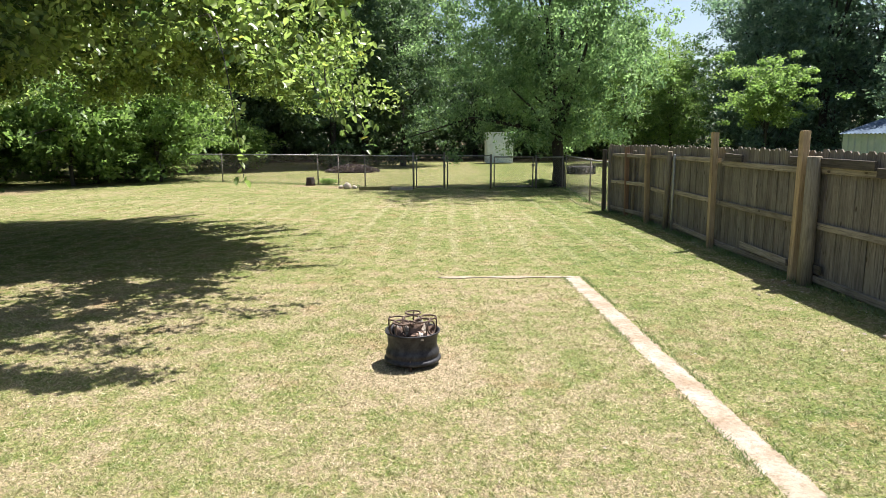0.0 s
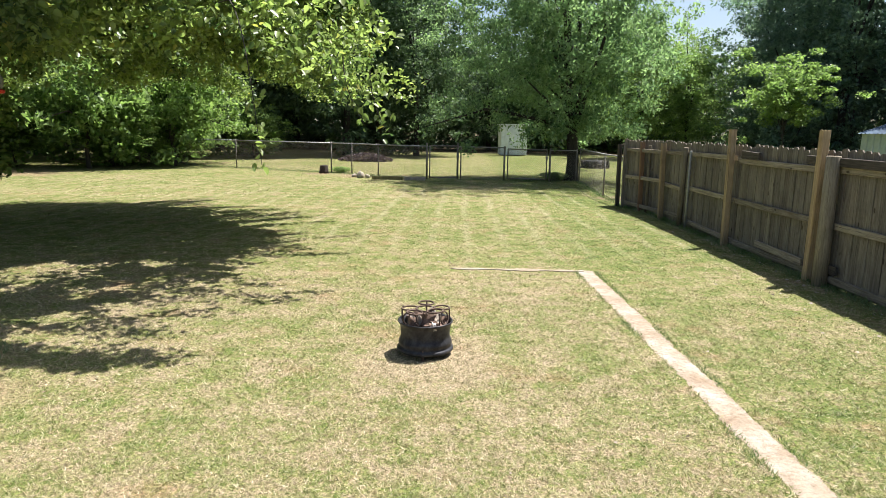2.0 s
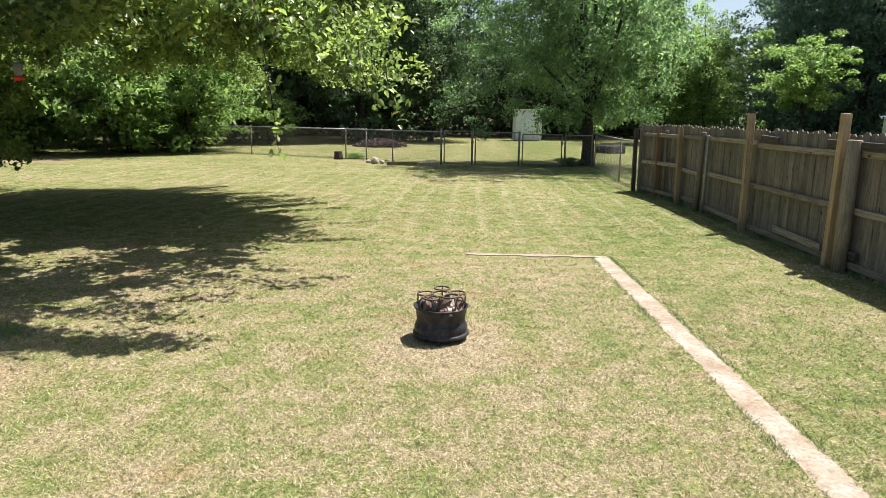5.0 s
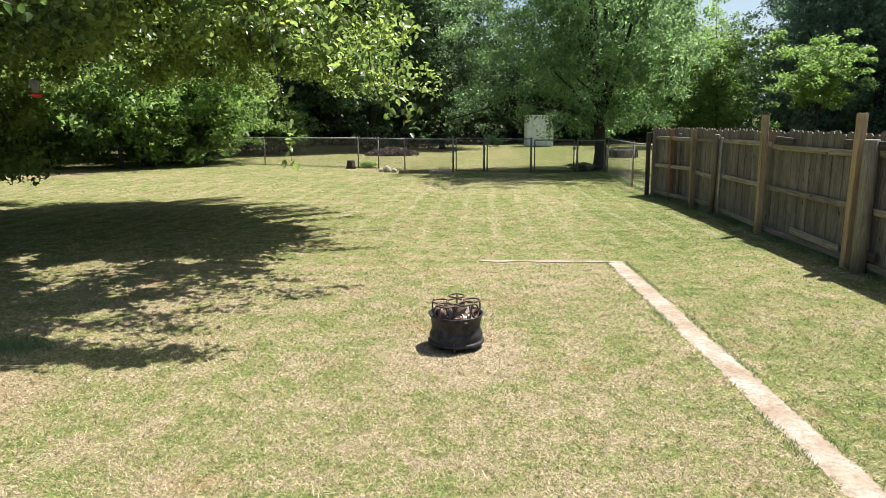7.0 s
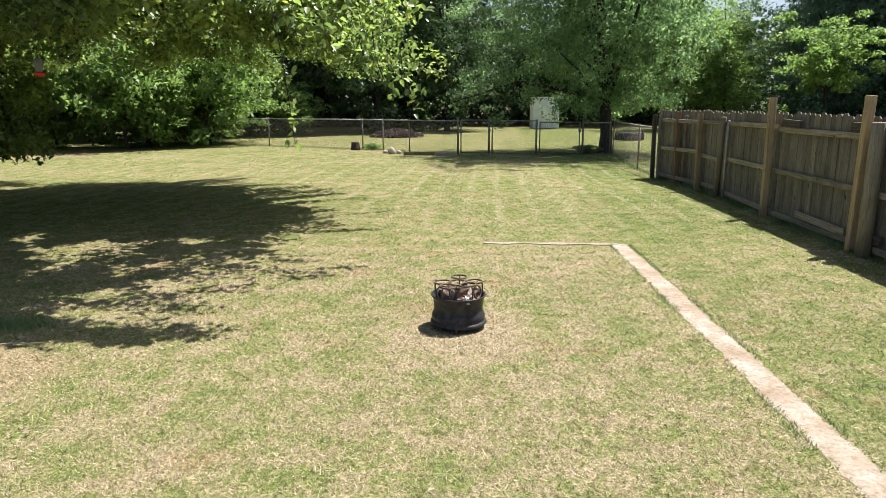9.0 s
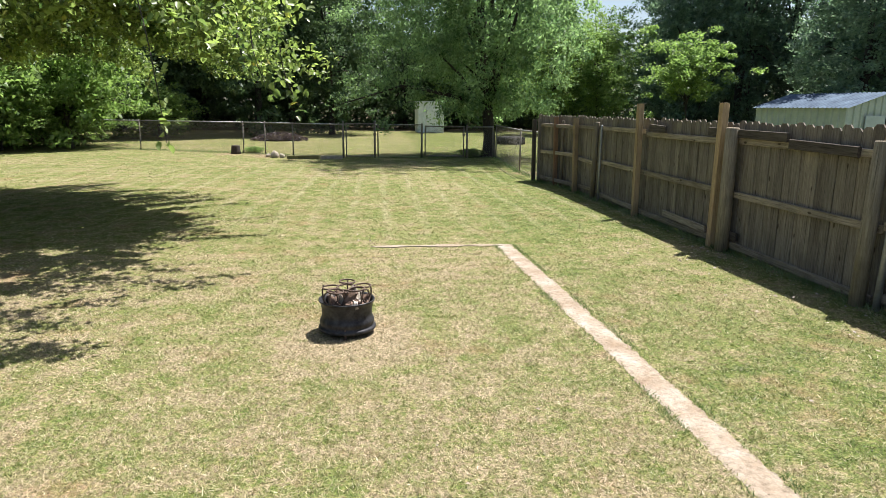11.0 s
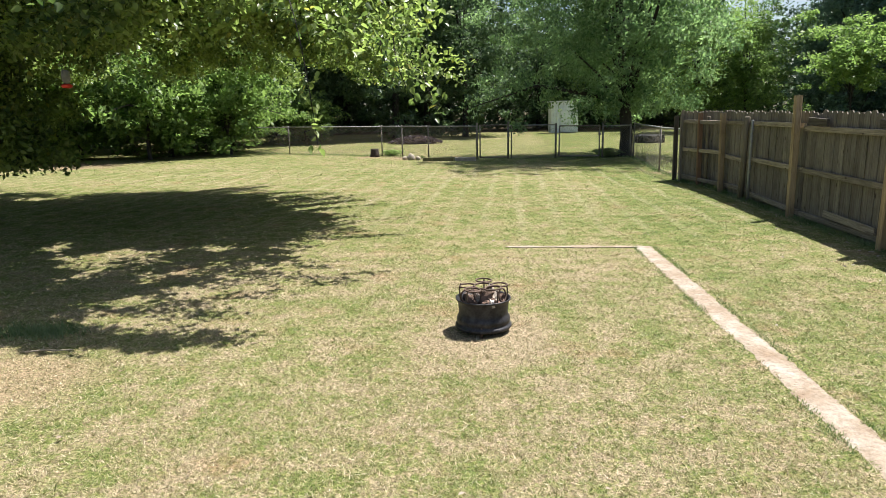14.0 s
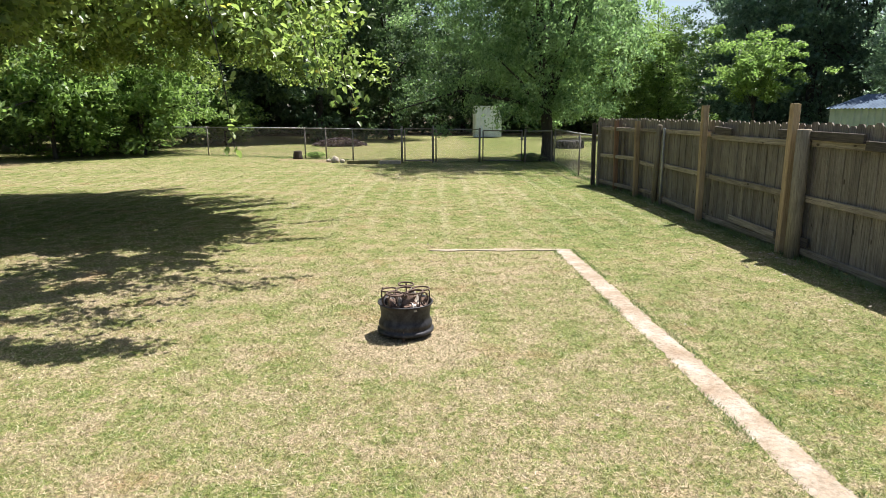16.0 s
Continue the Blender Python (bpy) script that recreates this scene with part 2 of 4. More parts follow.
WOOD_RAIL = mat_wood("weathered_rail", (0.16, 0.133, 0.102), (0.38, 0.335, 0.275))
WOOD_NEW = mat_wood("newer_timber", (0.27, 0.195, 0.115), (0.45, 0.350, 0.225), False)
WOOD_DARK = mat_wood("dark_timber", (0.035, 0.031, 0.028), (0.11, 0.096, 0.084), False)
WOOD_ROUND = mat_wood("round_post_wood", (0.15, 0.130, 0.095), (0.31, 0.275, 0.215), False)
WOOD_RED = mat_wood("red_brown_timber", (0.14, 0.082, 0.052), (0.24, 0.155, 0.105), False)
GALV = mat_plain("galvanised_steel", (0.24, 0.24, 0.235), (0.40, 0.40, 0.39), 9, 0.6, 0.65)
RUSTY = mat_plain("rusty_pipe", (0.14, 0.115, 0.09), (0.30, 0.28, 0.26), 12, 0.7, 0.4)
CONCRETE = mat_concrete()
BLACK_STEEL = mat_plain("sooty_steel", (0.012, 0.012, 0.014), (0.065, 0.064, 0.068), 14, 0.5, 0.35)
IRON = mat_plain("rusted_iron", (0.05, 0.035, 0.028), (0.16, 0.11, 0.085), 20, 0.75, 0.4)
STONE = mat_plain("pale_stone", (0.22, 0.18, 0.14), (0.44, 0.39, 0.33), 8, 0.9, 0.0, 0.6, 0.02)
CHAR = mat_plain("charred_wood", (0.02, 0.016, 0.014), (0.26, 0.17, 0.125), 14, 0.9, 0.0, 0.6, 0.01)
RUBBER = mat_plain("tyre_rubber", (0.012, 0.012, 0.012), (0.045, 0.043, 0.04), 10, 0.8)
WHITE_METAL = mat_plain("white_sheet_metal", (0.60, 0.63, 0.66), (0.78, 0.80, 0.82), 3, 0.5, 0.0, 0.05)
BARN_METAL = mat_plain("aged_pale_green_metal", (0.33, 0.39, 0.355), (0.46, 0.51, 0.475), 2.5, 0.55, 0.0, 0.1)
# barn roof sheet; its dark tone and broad blotches paint in dappled tree shade
DAPPLED_ROOF = mat_plain("dappled_shade_roof_metal", (0.016, 0.036, 0.070), (0.085, 0.130, 0.185), 1.4, 0.8, 0.0, 0.1)
SIDING = mat_plain("tan_vinyl_siding", (0.32, 0.265, 0.18), (0.39, 0.325, 0.23), 3, 0.6)
TRIM = mat_plain("white_trim", (0.70, 0.70, 0.68), (0.80, 0.80, 0.78), 4, 0.5)
SHINGLE = mat_plain("red_brown_shingle", (0.15, 0.090, 0.076), (0.33, 0.235, 0.205), 26, 0.95, 0.0, 0.5, 0.01)
# near-black colour for the shade inside the barn doorway
DOORWAY_SHADE = mat_plain("doorway_shade", (0.015, 0.015, 0.017), (0.03, 0.03, 0.032), 3, 0.4)
RED = mat_plain("red_plastic", (0.55, 0.03, 0.02), (0.65, 0.06, 0.04), 5, 0.35)


# ---- mesh helpers ----
class Build:
    """Collects vertices and faces of one mesh."""

    def __init__(self):
        self.v, self.f = [], []

    def add(self, verts, faces):
        n = len(self.v)
        self.v.extend(tuple(p) for p in verts)
        self.f.extend(tuple(i + n for i in f) for f in faces)
        return self

    def box(self, lo, hi, m=None, chamfer=0.0):
        (x0, y0, z0), (x1, y1, z1) = lo, hi
        if chamfer:
            c = chamfer
            ring = [(x0 + c, y0), (x1 - c, y0), (x1, y0 + c), (x1, y1 - c), (x1 - c, y1), (x0 + c, y1), (x0, y1 - c), (x0, y0 + c)]
        else:
            ring = [(x0, y0), (x1, y0), (x1, y1), (x0, y1)]
        k = len(ring)
        vs = [Vector((x, y, z)) for z in (z0, z1) for x, y in ring]
        if m is not None:
            vs = [m @ p for p in vs]
        fs = [tuple(range(k))[::-1], tuple(range(k, 2 * k))] + [(i, (i + 1) % k, k + (i + 1) % k, k + i) for i in range(k)]
        return self.add(vs, fs)

    def tube(self, pts, radii, sides=8, cap=True, closed=False):
        pts = [Vector(p) for p in pts]
        n, vs = len(pts), []
        for i, p in enumerate(pts):
            a, c = (pts[i - 1], pts[(i + 1) % n]) if closed else (pts[max(i - 1, 0)], pts[min(i + 1, n - 1)])
            d = (c - a).normalized()
            u = d.cross(Vector((0.13, 0.31, 0.94)) if abs(d.z) < 0.9 else Vector((1, 0.1, 0))).normalized()
            w = d.cross(u)
            r = radii[i] if isinstance(radii, (list, tuple)) else radii
            vs += [p + r * (math.cos(2 * math.pi * k / sides) * u + math.sin(2 * math.pi * k / sides) * w) for k in range(sides)]
        fs = []
        for i in range(n if closed else n - 1):
            a, c = i * sides, ((i + 1) % n) * sides
            fs += [(a + k, a + (k + 1) % sides, c + (k + 1) % sides, c + k) for k in range(sides)]
        if cap and not closed:
            fs += [tuple(range(sides))[::-1], tuple(range((n - 1) * sides, n * sides))]
        return self.add(vs, fs)

    def lathe(self, profile, sides=48, m=None):
        vs = [Vector((r * math.cos(2 * math.pi * k / sides), r * math.sin(2 * math.pi * k / sides), z)) for r, z in profile for k in range(sides)]
        if m is not None:
            vs = [m @ p for p in vs]
        fs = [(i * sides + k, i * sides + (k + 1) % sides, (i + 1) * sides + (k + 1) % sides, (i + 1) * sides + k) for i in range(len(profile) - 1) for k in range(sides)]
        return self.add(vs, fs)

    def mesh(self, name, mat, smooth=False):
        me = bpy.data.meshes.new(name)
        me.from_pydata([tuple(p) for p in self.v], [], self.f)
        me.materials.append(mat)
        if smooth:
            me.polygons.foreach_set("use_smooth", [True] * len(me.polygons))
        me.update()
        return me


def part(name, b, mat, parent=None, label="", smooth=False, at=None):
    me = b if isinstance(b, bpy.types.Mesh) else b.mesh(name, mat, smooth)
    ob = new(name, me)
    if parent is not None:
        ob.parent = parent
    if at is not None:
        ob.matrix_basis = at
    if label:
        tagged(ob, label)
    return ob


def thing(name, label, category, at=None, group="", kind=""):
    ob = new(name)
    if at is not None:
        ob.matrix_basis = at
    return tagged(ob, label, category, group, kind)


def leaf_mesh(name, centres, sizes, mat, rng, flat=0.5, droop=0.25, slim=0.55, rounded=False):
    """Many single leaves: a folded rhombus each. flat: how far they lie level; droop: how far tips hang."""
    n = len(centres)
    d = rng.normal(size=(n, 3))
    d[:, 2] = d[:, 2] * (1 - flat) - droop
    d /= np.linalg.norm(d, axis=1)[:, None]
    up = rng.normal(size=(n, 3)) * 0.55 + np.array([0, 0, 0.4 + flat])
    side = np.cross(d, up)
    side /= np.linalg.norm(side, axis=1)[:, None] + 1e-9
    nrm = np.cross(side, d)
    s = sizes[:, None]
    if rounded:
        v = np.empty((n, 6, 3))
        v[:, 0] = centres - 0.5 * s * d
        v[:, 1] = centres - 0.28 * s * d + slim * 0.46 * s * side + 0.10 * s * nrm
        v[:, 2] = centres + 0.10 * s * d + slim * 0.44 * s * side + 0.09 * s * nrm
        v[:, 3] = centres + 0.5 * s * d - 0.12 * s * nrm
        v[:, 4] = centres + 0.10 * s * d - slim * 0.44 * s * side + 0.09 * s * nrm
        v[:, 5] = centres - 0.28 * s * d - slim * 0.46 * s * side + 0.10 * s * nrm
        me = bpy.data.meshes.new(name)
        me.vertices.add(6 * n)
        me.vertices.foreach_set("co", v.reshape(-1))
        quads = np.array([0, 1, 2, 3, 0, 3, 4, 5], dtype=np.int32)[None] + 6 * np.arange(n, dtype=np.int32)[:, None]
        me.loops.add(8 * n)
        me.loops.foreach_set("vertex_index", quads.reshape(-1))
        me.polygons.add(2 * n)
        me.polygons.foreach_set("loop_start", np.arange(0, 8 * n, 4, dtype=np.int32))
        me.materials.append(mat)
        me.update(calc_edges=True)
        return me
    v = np.empty((n, 4, 3))
    v[:, 0] = centres - 0.5 * s * d
    v[:, 1] = centres - 0.08 * s * d + slim * 0.5 * s * side + 0.10 * s * nrm
    v[:, 2] = centres + 0.5 * s * d - 0.08 * s * nrm
    v[:, 3] = centres - 0.08 * s * d - slim * 0.5 * s * side + 0.10 * s * nrm
    me = bpy.data.meshes.new(name)
    me.vertices.add(4 * n)
    me.vertices.foreach_set("co", v.reshape(-1))
    me.loops.add(4 * n)
    me.loops.foreach_set("vertex_index", np.arange(4 * n, dtype=np.int32))
    me.polygons.add(n)
    me.polygons.foreach_set("loop_start", np.arange(0, 4 * n, 4, dtype=np.int32))
    me.materials.append(mat)
    me.update(calc_edges=True)
    return me


def clumps_to_leaves(clumps, radii, per, rng, squash=0.55):
    """Leaf places scattered round clump centres."""
    n = len(clumps)
    off = rng.normal(size=(n, per, 3))
    off *= (0.95 * rng.random((n, per)) ** 0.45 / np.linalg.norm(off, axis=2))[:, :, None]
    off[:, :, 2] *= squash
    return (clumps[:, None] + off * radii[:, None, None]).reshape(-1, 3)


def crown_points(n, radii, rng, inner=0.45, low=-1.0, lumps=0.35):
    """Clump centres in an uneven ellipsoid round the origin."""
    out = []
    ph = rng.uniform(0, 6.28, 8)
    while len(out) < n:
        d = rng.normal(size=3)
        d /= np.linalg.norm(d)
        if d[2] < low:
            continue
        a = math.atan2(d[1], d[0])
        lump = 1 + lumps * 0.5 * (math.sin(3 * a + ph[0] + 3 * d[2]) + math.sin(5 * a + ph[1] - 5 * d[2]) * 0.7 + math.sin(7 * d[2] + ph[2] + 2 * a) * 0.6)
        u = inner + (1 - inner) * rng.random() ** 0.6
        out.append(d * u * lump * np.array(radii))
    return np.array(out)


def limbs(b, base, fork, targets, r0, rng, lean=(0, 0)):
    """A tapered trunk from base to fork height and limbs out to the targets."""
    base = Vector(base)
    top = base + Vector((lean[0], lean[1], fork))
    pts = [base.lerp(top, t) + Vector((0.06 * math.sin(5 * t), 0.05 * math.cos(4 * t) - 0.05, 0)) for t in (0, 0.04, 0.15, 0.4, 0.7, 1.0)]
    b.tube(pts, [r0 * 1.5, r0 * 1.2, r0, r0 * 0.9, r0 * 0.82, r0 * 0.75], 12)
    for tgt in targets:
        tgt = Vector(tgt)
        s = base.lerp(top, 0.6 + 0.4 * rng.random())
        mid = s.lerp(tgt, 0.5) + Vector((rng.normal() * 0.25, rng.normal() * 0.25, 0.12 * (tgt - s).length))
        q = [s, s.lerp(mid, 0.5) + Vector((0, 0, 0.06)), mid, mid.lerp(tgt, 0.55), tgt]
        r = r0 * (0.22 + 0.25 * rng.random())
        b.tube(q, [r, r * 0.85, r * 0.62, r * 0.4, r * 0.12], 6)


def make_tree(name, label, category, at, seed, height, crown_z, radii, trunk, clumps, per, leaf, mat, clump_r, inner=0.45, slim=0.55, fork=0.45, droop=0.25, low=-1.0, squash=0.55, lumps=0.35, flat=0.4, group="", bark=None, shift=(0, 0)):
    rng = np.random.default_rng(seed)
    t = thing(name, label, category, at, group)
    c = crown_points(clumps, radii, rng, inner, low, lumps) + np.array([shift[0], shift[1], crown_z])
    c[:, 2] = np.maximum(c[:, 2], 0.3)
    b = Build()
    ids = rng.choice(len(c), min(16, len(c)), replace=False)
    limbs(b, (0, 0, -0.1), height * fork, c[ids], trunk, rng)
    part("trunk", b, bark or BARK, t, smooth=True)
    pts = clumps_to_leaves(c, clump_r * rng.uniform(0.6, 1.3, len(c)), per, rng, squash)
    pts = pts[pts[:, 2] > 0.12]
    part("crown", leaf_mesh("crown", pts, leaf * rng.uniform(0.6, 1.25, len(pts)), mat, rng, flat, droop, slim), mat, t)
    return t


# ---- ground ----
gb = Build()
gb.add([(-400, -200, 0), (400, -200, 0), (400, 700, 0), (-400, 700, 0)], [(0, 1, 2, 3)])
tagged(part("ground", gb, GROUND), "mown lawn of green and straw-dry grass with bare patches", "ground", kind="structure")

STRIP_W, STRIP_END = 0.228, 9.14


def strip_x(y):
    return 2.105 - 0.0311 * (y - 3.2)


PIT = (-0.13, 5.62)


def grass_band(r0, r1, count, height, width, rng):
    """Blade roots in a ring sector ahead of the porch, and their sizes."""
    tufts_ = count // 6
    a = rng.uniform(radians(-58), radians(58), tufts_)
    r = np.sqrt(rng.uniform(r0 * r0, r1 * r1, tufts_)) * rng.uniform(0.84, 1.18, tufts_)
    tall = np.repeat(rng.uniform(0.5, 1.25, tufts_), 6)
    x = np.repeat(r * np.sin(a), 6) + rng.normal(size=6 * tufts_) * 1.6 * width
    y = np.repeat(r * np.cos(a), 6) + rng.normal(size=6 * tufts_) * 1.6 * width
    keep = ~((np.abs(x - strip_x(y)) < STRIP_W * 0.41) & (y < STRIP_END)) & (np.hypot(x - PIT[0], y - PIT[1]) > 0.26)
    keep &= ~((np.abs(y - STRIP_END) < 0.085) & (x > 0.02) & (x < 1.95))
    x, y, tall = x[keep], y[keep], tall[keep]
    n = len(x)
    lean = rng.normal(size=(n, 2)) * height * 0.85
    h = height * tall * rng.uniform(0.3, 1.0, n)
    w = width * rng.uniform(0.6, 1.3, n)
    t = rng.uniform(0, 6.28, n)
    v = np.zeros((n, 3, 3))
    v[:, 0] = np.stack([x - 0.5 * w * np.cos(t), y - 0.5 * w * np.sin(t), 0 * x], 1)
    v[:, 1] = np.stack([x + 0.5 * w * np.cos(t), y + 0.5 * w * np.sin(t), 0 * x], 1)
    v[:, 2] = np.stack([x + lean[:, 0], y + lean[:, 1], h], 1)
    return v


rng = np.random.default_rng(5)
blades = np.concatenate([grass_band(*row, rng) for row in (
    (1.8, 4.6, 185000, 0.024, 0.0062), (4.6, 8.0, 190000, 0.024, 0.008), (8.0, 15.0, 150000, 0.022, 0.013), (15.0, 32.0, 90000, 0.025, 0.022))])
gm = bpy.data.meshes.new("grass")
k = len(blades)
gm.vertices.add(3 * k)
gm.vertices.foreach_set("co", blades.reshape(-1))
gm.loops.add(3 * k)
gm.loops.foreach_set("vertex_index", np.arange(3 * k, dtype=np.int32))
gm.polygons.add(k)
gm.polygons.foreach_set("loop_start", np.arange(0, 3 * k, 3, dtype=np.int32))
gm.materials.append(BLADES)
gm.update(calc_edges=True)
tagged(new("grass", gm), "short mown grass blades, green mixed with straw", "grass", kind="stuff")


# ---- concrete edging ----
def edging():
    e = thing("concrete_edging", "weathered concrete edging strip sunk flush in the lawn", "edging")
    rnd = random.Random(3)
    b = Build()
    rows = [(-3.0 + 0.05 * i) for i in range(243)] + [STRIP_END + 0.05]
    vs, fs = [], []
    for i, y in enumerate(rows):
        jl = rnd.uniform(-0.011, 0.011) + 0.016 * noise.noise(Vector((1.1 * y, 4.0, 0))) + 0.02 * noise.noise(Vector((7.0 * y, 4.0, 0)))
        jr = rnd.uniform(-0.011, 0.011) + 0.016 * noise.noise(Vector((1.1 * y, 9.0, 0))) + 0.02 * noise.noise(Vector((7.0 * y, 9.0, 0)))
        c = strip_x(y)
        x0, x1 = c - STRIP_W / 2 + jl, c + STRIP_W / 2 + jr
        vs += [(x0 - 0.02, y, -0.04), (x0, y, 0.002), (x0 + 0.05, y, 0.006 + rnd.uniform(-0.002, 0.002)), (x1 - 0.05, y, 0.006 + rnd.uniform(-0.002, 0.002)), (x1, y, 0.002), (x1 + 0.02, y, -0.04)]
        if i:
            a = 6 * (i - 1)
            fs += [(a + j, a + j + 6, a + j + 7, a + j + 1) for j in range(5)]
    fs += [(0, 1, 2, 3, 4, 5), tuple(6 * (len(rows) - 1) + j for j in (5, 4, 3, 2, 1, 0))]
    part("long_strip", b.add(vs, fs), CONCRETE, e)
    b = Build()
    vs, fs = [], []
    xs = [1.90 - 0.109 * i for i in range(18)]
    for i, x in enumerate(xs):
        w = max(0.012, 0.052 + 0.07 * noise.noise(Vector((2.3 * x, 1.0, 0))) + rnd.uniform(-0.01, 0.01)) * min(1.0, 0.25 + 0.25 * (17 - i))
        mid = STRIP_END + 0.02 * noise.noise(Vector((1.9 * x, 6.0, 0)))
        vs += [(x, mid - w, -0.05), (x, mid - w + 0.01, 0.011), (x, mid + w, 0.011), (x, mid + w + 0.01, -0.05)]
        if i:
            a = 4 * (i - 1)
            fs += [(a + j, a + j + 1, a + j + 5, a + j + 4) for j in range(3)]
    part("cross_strip", b.add(vs, fs), CONCRETE, e)


edging()


# ---- timber fence ----
def fence_x(y):
    return 5.12 - 0.016 * y - 0.25 * max(0.0, y - 16.3)


def board_mesh(width, height, rng_):
    """A dog-eared picket, thickness along x, face width along y."""
    w, t, c = width / 2, 0.009, 0.034
    out = [(-w, 0), (w, 0), (w, height - c), (w - c, height), (-w + c, height), (-w, height - c)]
    b = Build()
    vs = [(-t, y, z) for y, z in out] + [(t, y, z) for y, z in out]
    k = len(out)
    b.add(vs, [tuple(range(k)), tuple(range(k, 2 * k))[::-1]] + [(i, k + i, k + (i + 1) % k, (i + 1) % k) for i in range(k)])
    return b.mesh("board", WOOD_GREY)


def plank(name, a, c, sx, sy, mat, parent, label=""):
    """A squared, slightly eased timber whose own z runs from a to c."""
    a, c = Vector(a), Vector(c)
    d = c - a
    up = Vector((0, 0, 1)) if abs(d.normalized().z) < 0.9 else Vector((0, 1, 0))
    z = d.normalized()
    x = up.cross(z).normalized()
    y = z.cross(x)
    m = Matrix((x, y, z)).transposed().to_4x4()
    m.translation = a
    b = Build().box((-sx / 2, -sy / 2, 0), (sx / 2, sy / 2, d.length), None, min(sx, sy) * 0.12)
    return part(name, b, mat, parent, label, at=m)


def timber_fence():
    f = thing("timber_fence", "weathered grey-brown dog-eared board fence with rails and mixed posts", "fence")
    rnd = random.Random(11)
    meshes = [board_mesh(w, h, rnd) for w, h in ((0.146, 1.735), (0.149, 1.75), (0.145, 1.725), (0.148, 1.76), (0.147, 1.745))]
    y, count = 17.65, 0
    while y > -4.2:
        me = rnd.choice(meshes)
        ob = part("board", me, WOOD_GREY, f)
        ob.matrix_basis = pose(fence_x(y) + (0.003 if (count := count + 1) % 2 else -0.003), y, rnd.uniform(-0.015, 0.015), rnd.uniform(-0.13, 0.13) + (0.3 if rnd.random() < 0.06 else 0), 0, rnd.uniform(-2, 2) + (14.5 if y > 16.3 else 0))
        y -= (0.1485 if y < 16.4 else 0.1435) + rnd.uniform(-0.001, 0.002) + (0.004 if rnd.random() < 0.08 else 0)
    stops = [17.6, 15.4, 13.7, 11.5, 8.85, 5.95, 3.4, 0.9, -1.6, -4.1]
    for a, c in zip(stops, stops[1:]):
        for z, dz in ((1.50, 0.03), (0.80, 0.04), (0.13, 0.05)):
            e = rnd.uniform(-dz, dz)
            plank("rail", (fence_x(a) - 0.042, a - 0.02, z + e), (fence_x(c) - 0.042, c + 0.02, z + e + rnd.uniform(-dz, dz)), 0.042, 0.085, WOOD_RAIL, f)

    def square(y, top, mat, side=0.09, dx=0.1, lean=0.0, label=""):
        x = fence_x(y) - dx
        plank("post", (x, y, -0.1), (x - 0.02, y + lean, top), side, side, mat, f, label)

    def round_post(y, top, r, mat, dx, lean=0.0, leanx=0.0, label="", name="post"):
        x = fence_x(y) - dx
        b = Build().tube([(0, 0, 0), (0, 0, 0.5 * top), (0, 0, top + 0.1 - 0.012), (0, 0, top + 0.1)], [r * 1.03, r, r * 0.97, r * 0.86], 16)
        d = Vector((leanx, lean, top + 0.1))
        m = Matrix.Translation((x, y, -0.1)) @ Vector((0, 0, 1)).rotation_difference(d).to_matrix().to_4x4()
        part(name, b, mat, f, label, smooth=True, at=m)

    square(17.72, 1.62, WOOD_DARK, 0.1, 0.1, label="dark end post")
    square(17.45, 1.66, WOOD_GREY, 0.07, 0.10)
    square(16.55, 1.70, WOOD_RED, 0.1, 0.13, 0.05, label="red-brown post")
    round_post(16.3, 1.62, 0.04, WOOD_ROUND, 0.11)
    square(15.14, 1.70, WOOD_NEW, 0.105, 0.13, 0.06)
    round_post(13.95, 1.64, 0.055, WOOD_ROUND, 0.12, -0.1)
    round_post(13.60, 1.58, 0.026, GALV, 0.11, label="galvanised pipe post", name="pipe_post")
    square(11.6, 2.0, WOOD_NEW, 0.105, 0.14, label="tall newer sawn post")
    square(8.93, 1.99, WOOD_NEW, 0.105, 0.12, -0.07, label="tall newer sawn post")
    round_post(8.60, 1.67, 0.09, WOOD_ROUND, 0.14, label="round log post")
    round_post(6.02, 1.62, 0.072, WOOD_ROUND, 0.16, 0.0, 0.04, label="round log post")
    round_post(5.84, 1.66, 0.032, GALV, 0.10, -0.02, 0.05, label="leaning galvanised pipe", name="pipe_post")
    for yy in (3.4, 0.9, -1.6, -4.0):
        round_post(yy, 1.62, 0.08, WOOD_ROUND, 0.14)
    for a, c, z0, z1 in ((11.3, 10.7, 1.60, 1.58), (9.3, 7.5, 1.60, 1.585), (7.45, 6.35, 1.515, 1.49)):
        plank("patch_board", (fence_x(a) - 0.085, a, z0), (fence_x(c) - 0.085, c, z1), 0.04, 0.11, WOOD_DARK, f, "dark weathered patch board")
    plank("kick_board", (fence_x(8.7) - 0.07, 8.66, 0.24), (fence_x(8.4) - 0.07, 8.38, 0.23), 0.03, 0.11, WOOD_DARK, f)
    plank("kick_board", (fence_x(10.6) - 0.07, 10.6, 0.22), (fence_x(9.2) - 0.07, 9.2, 0.19), 0.03, 0.10, WOOD_RAIL, f)


timber_fence()


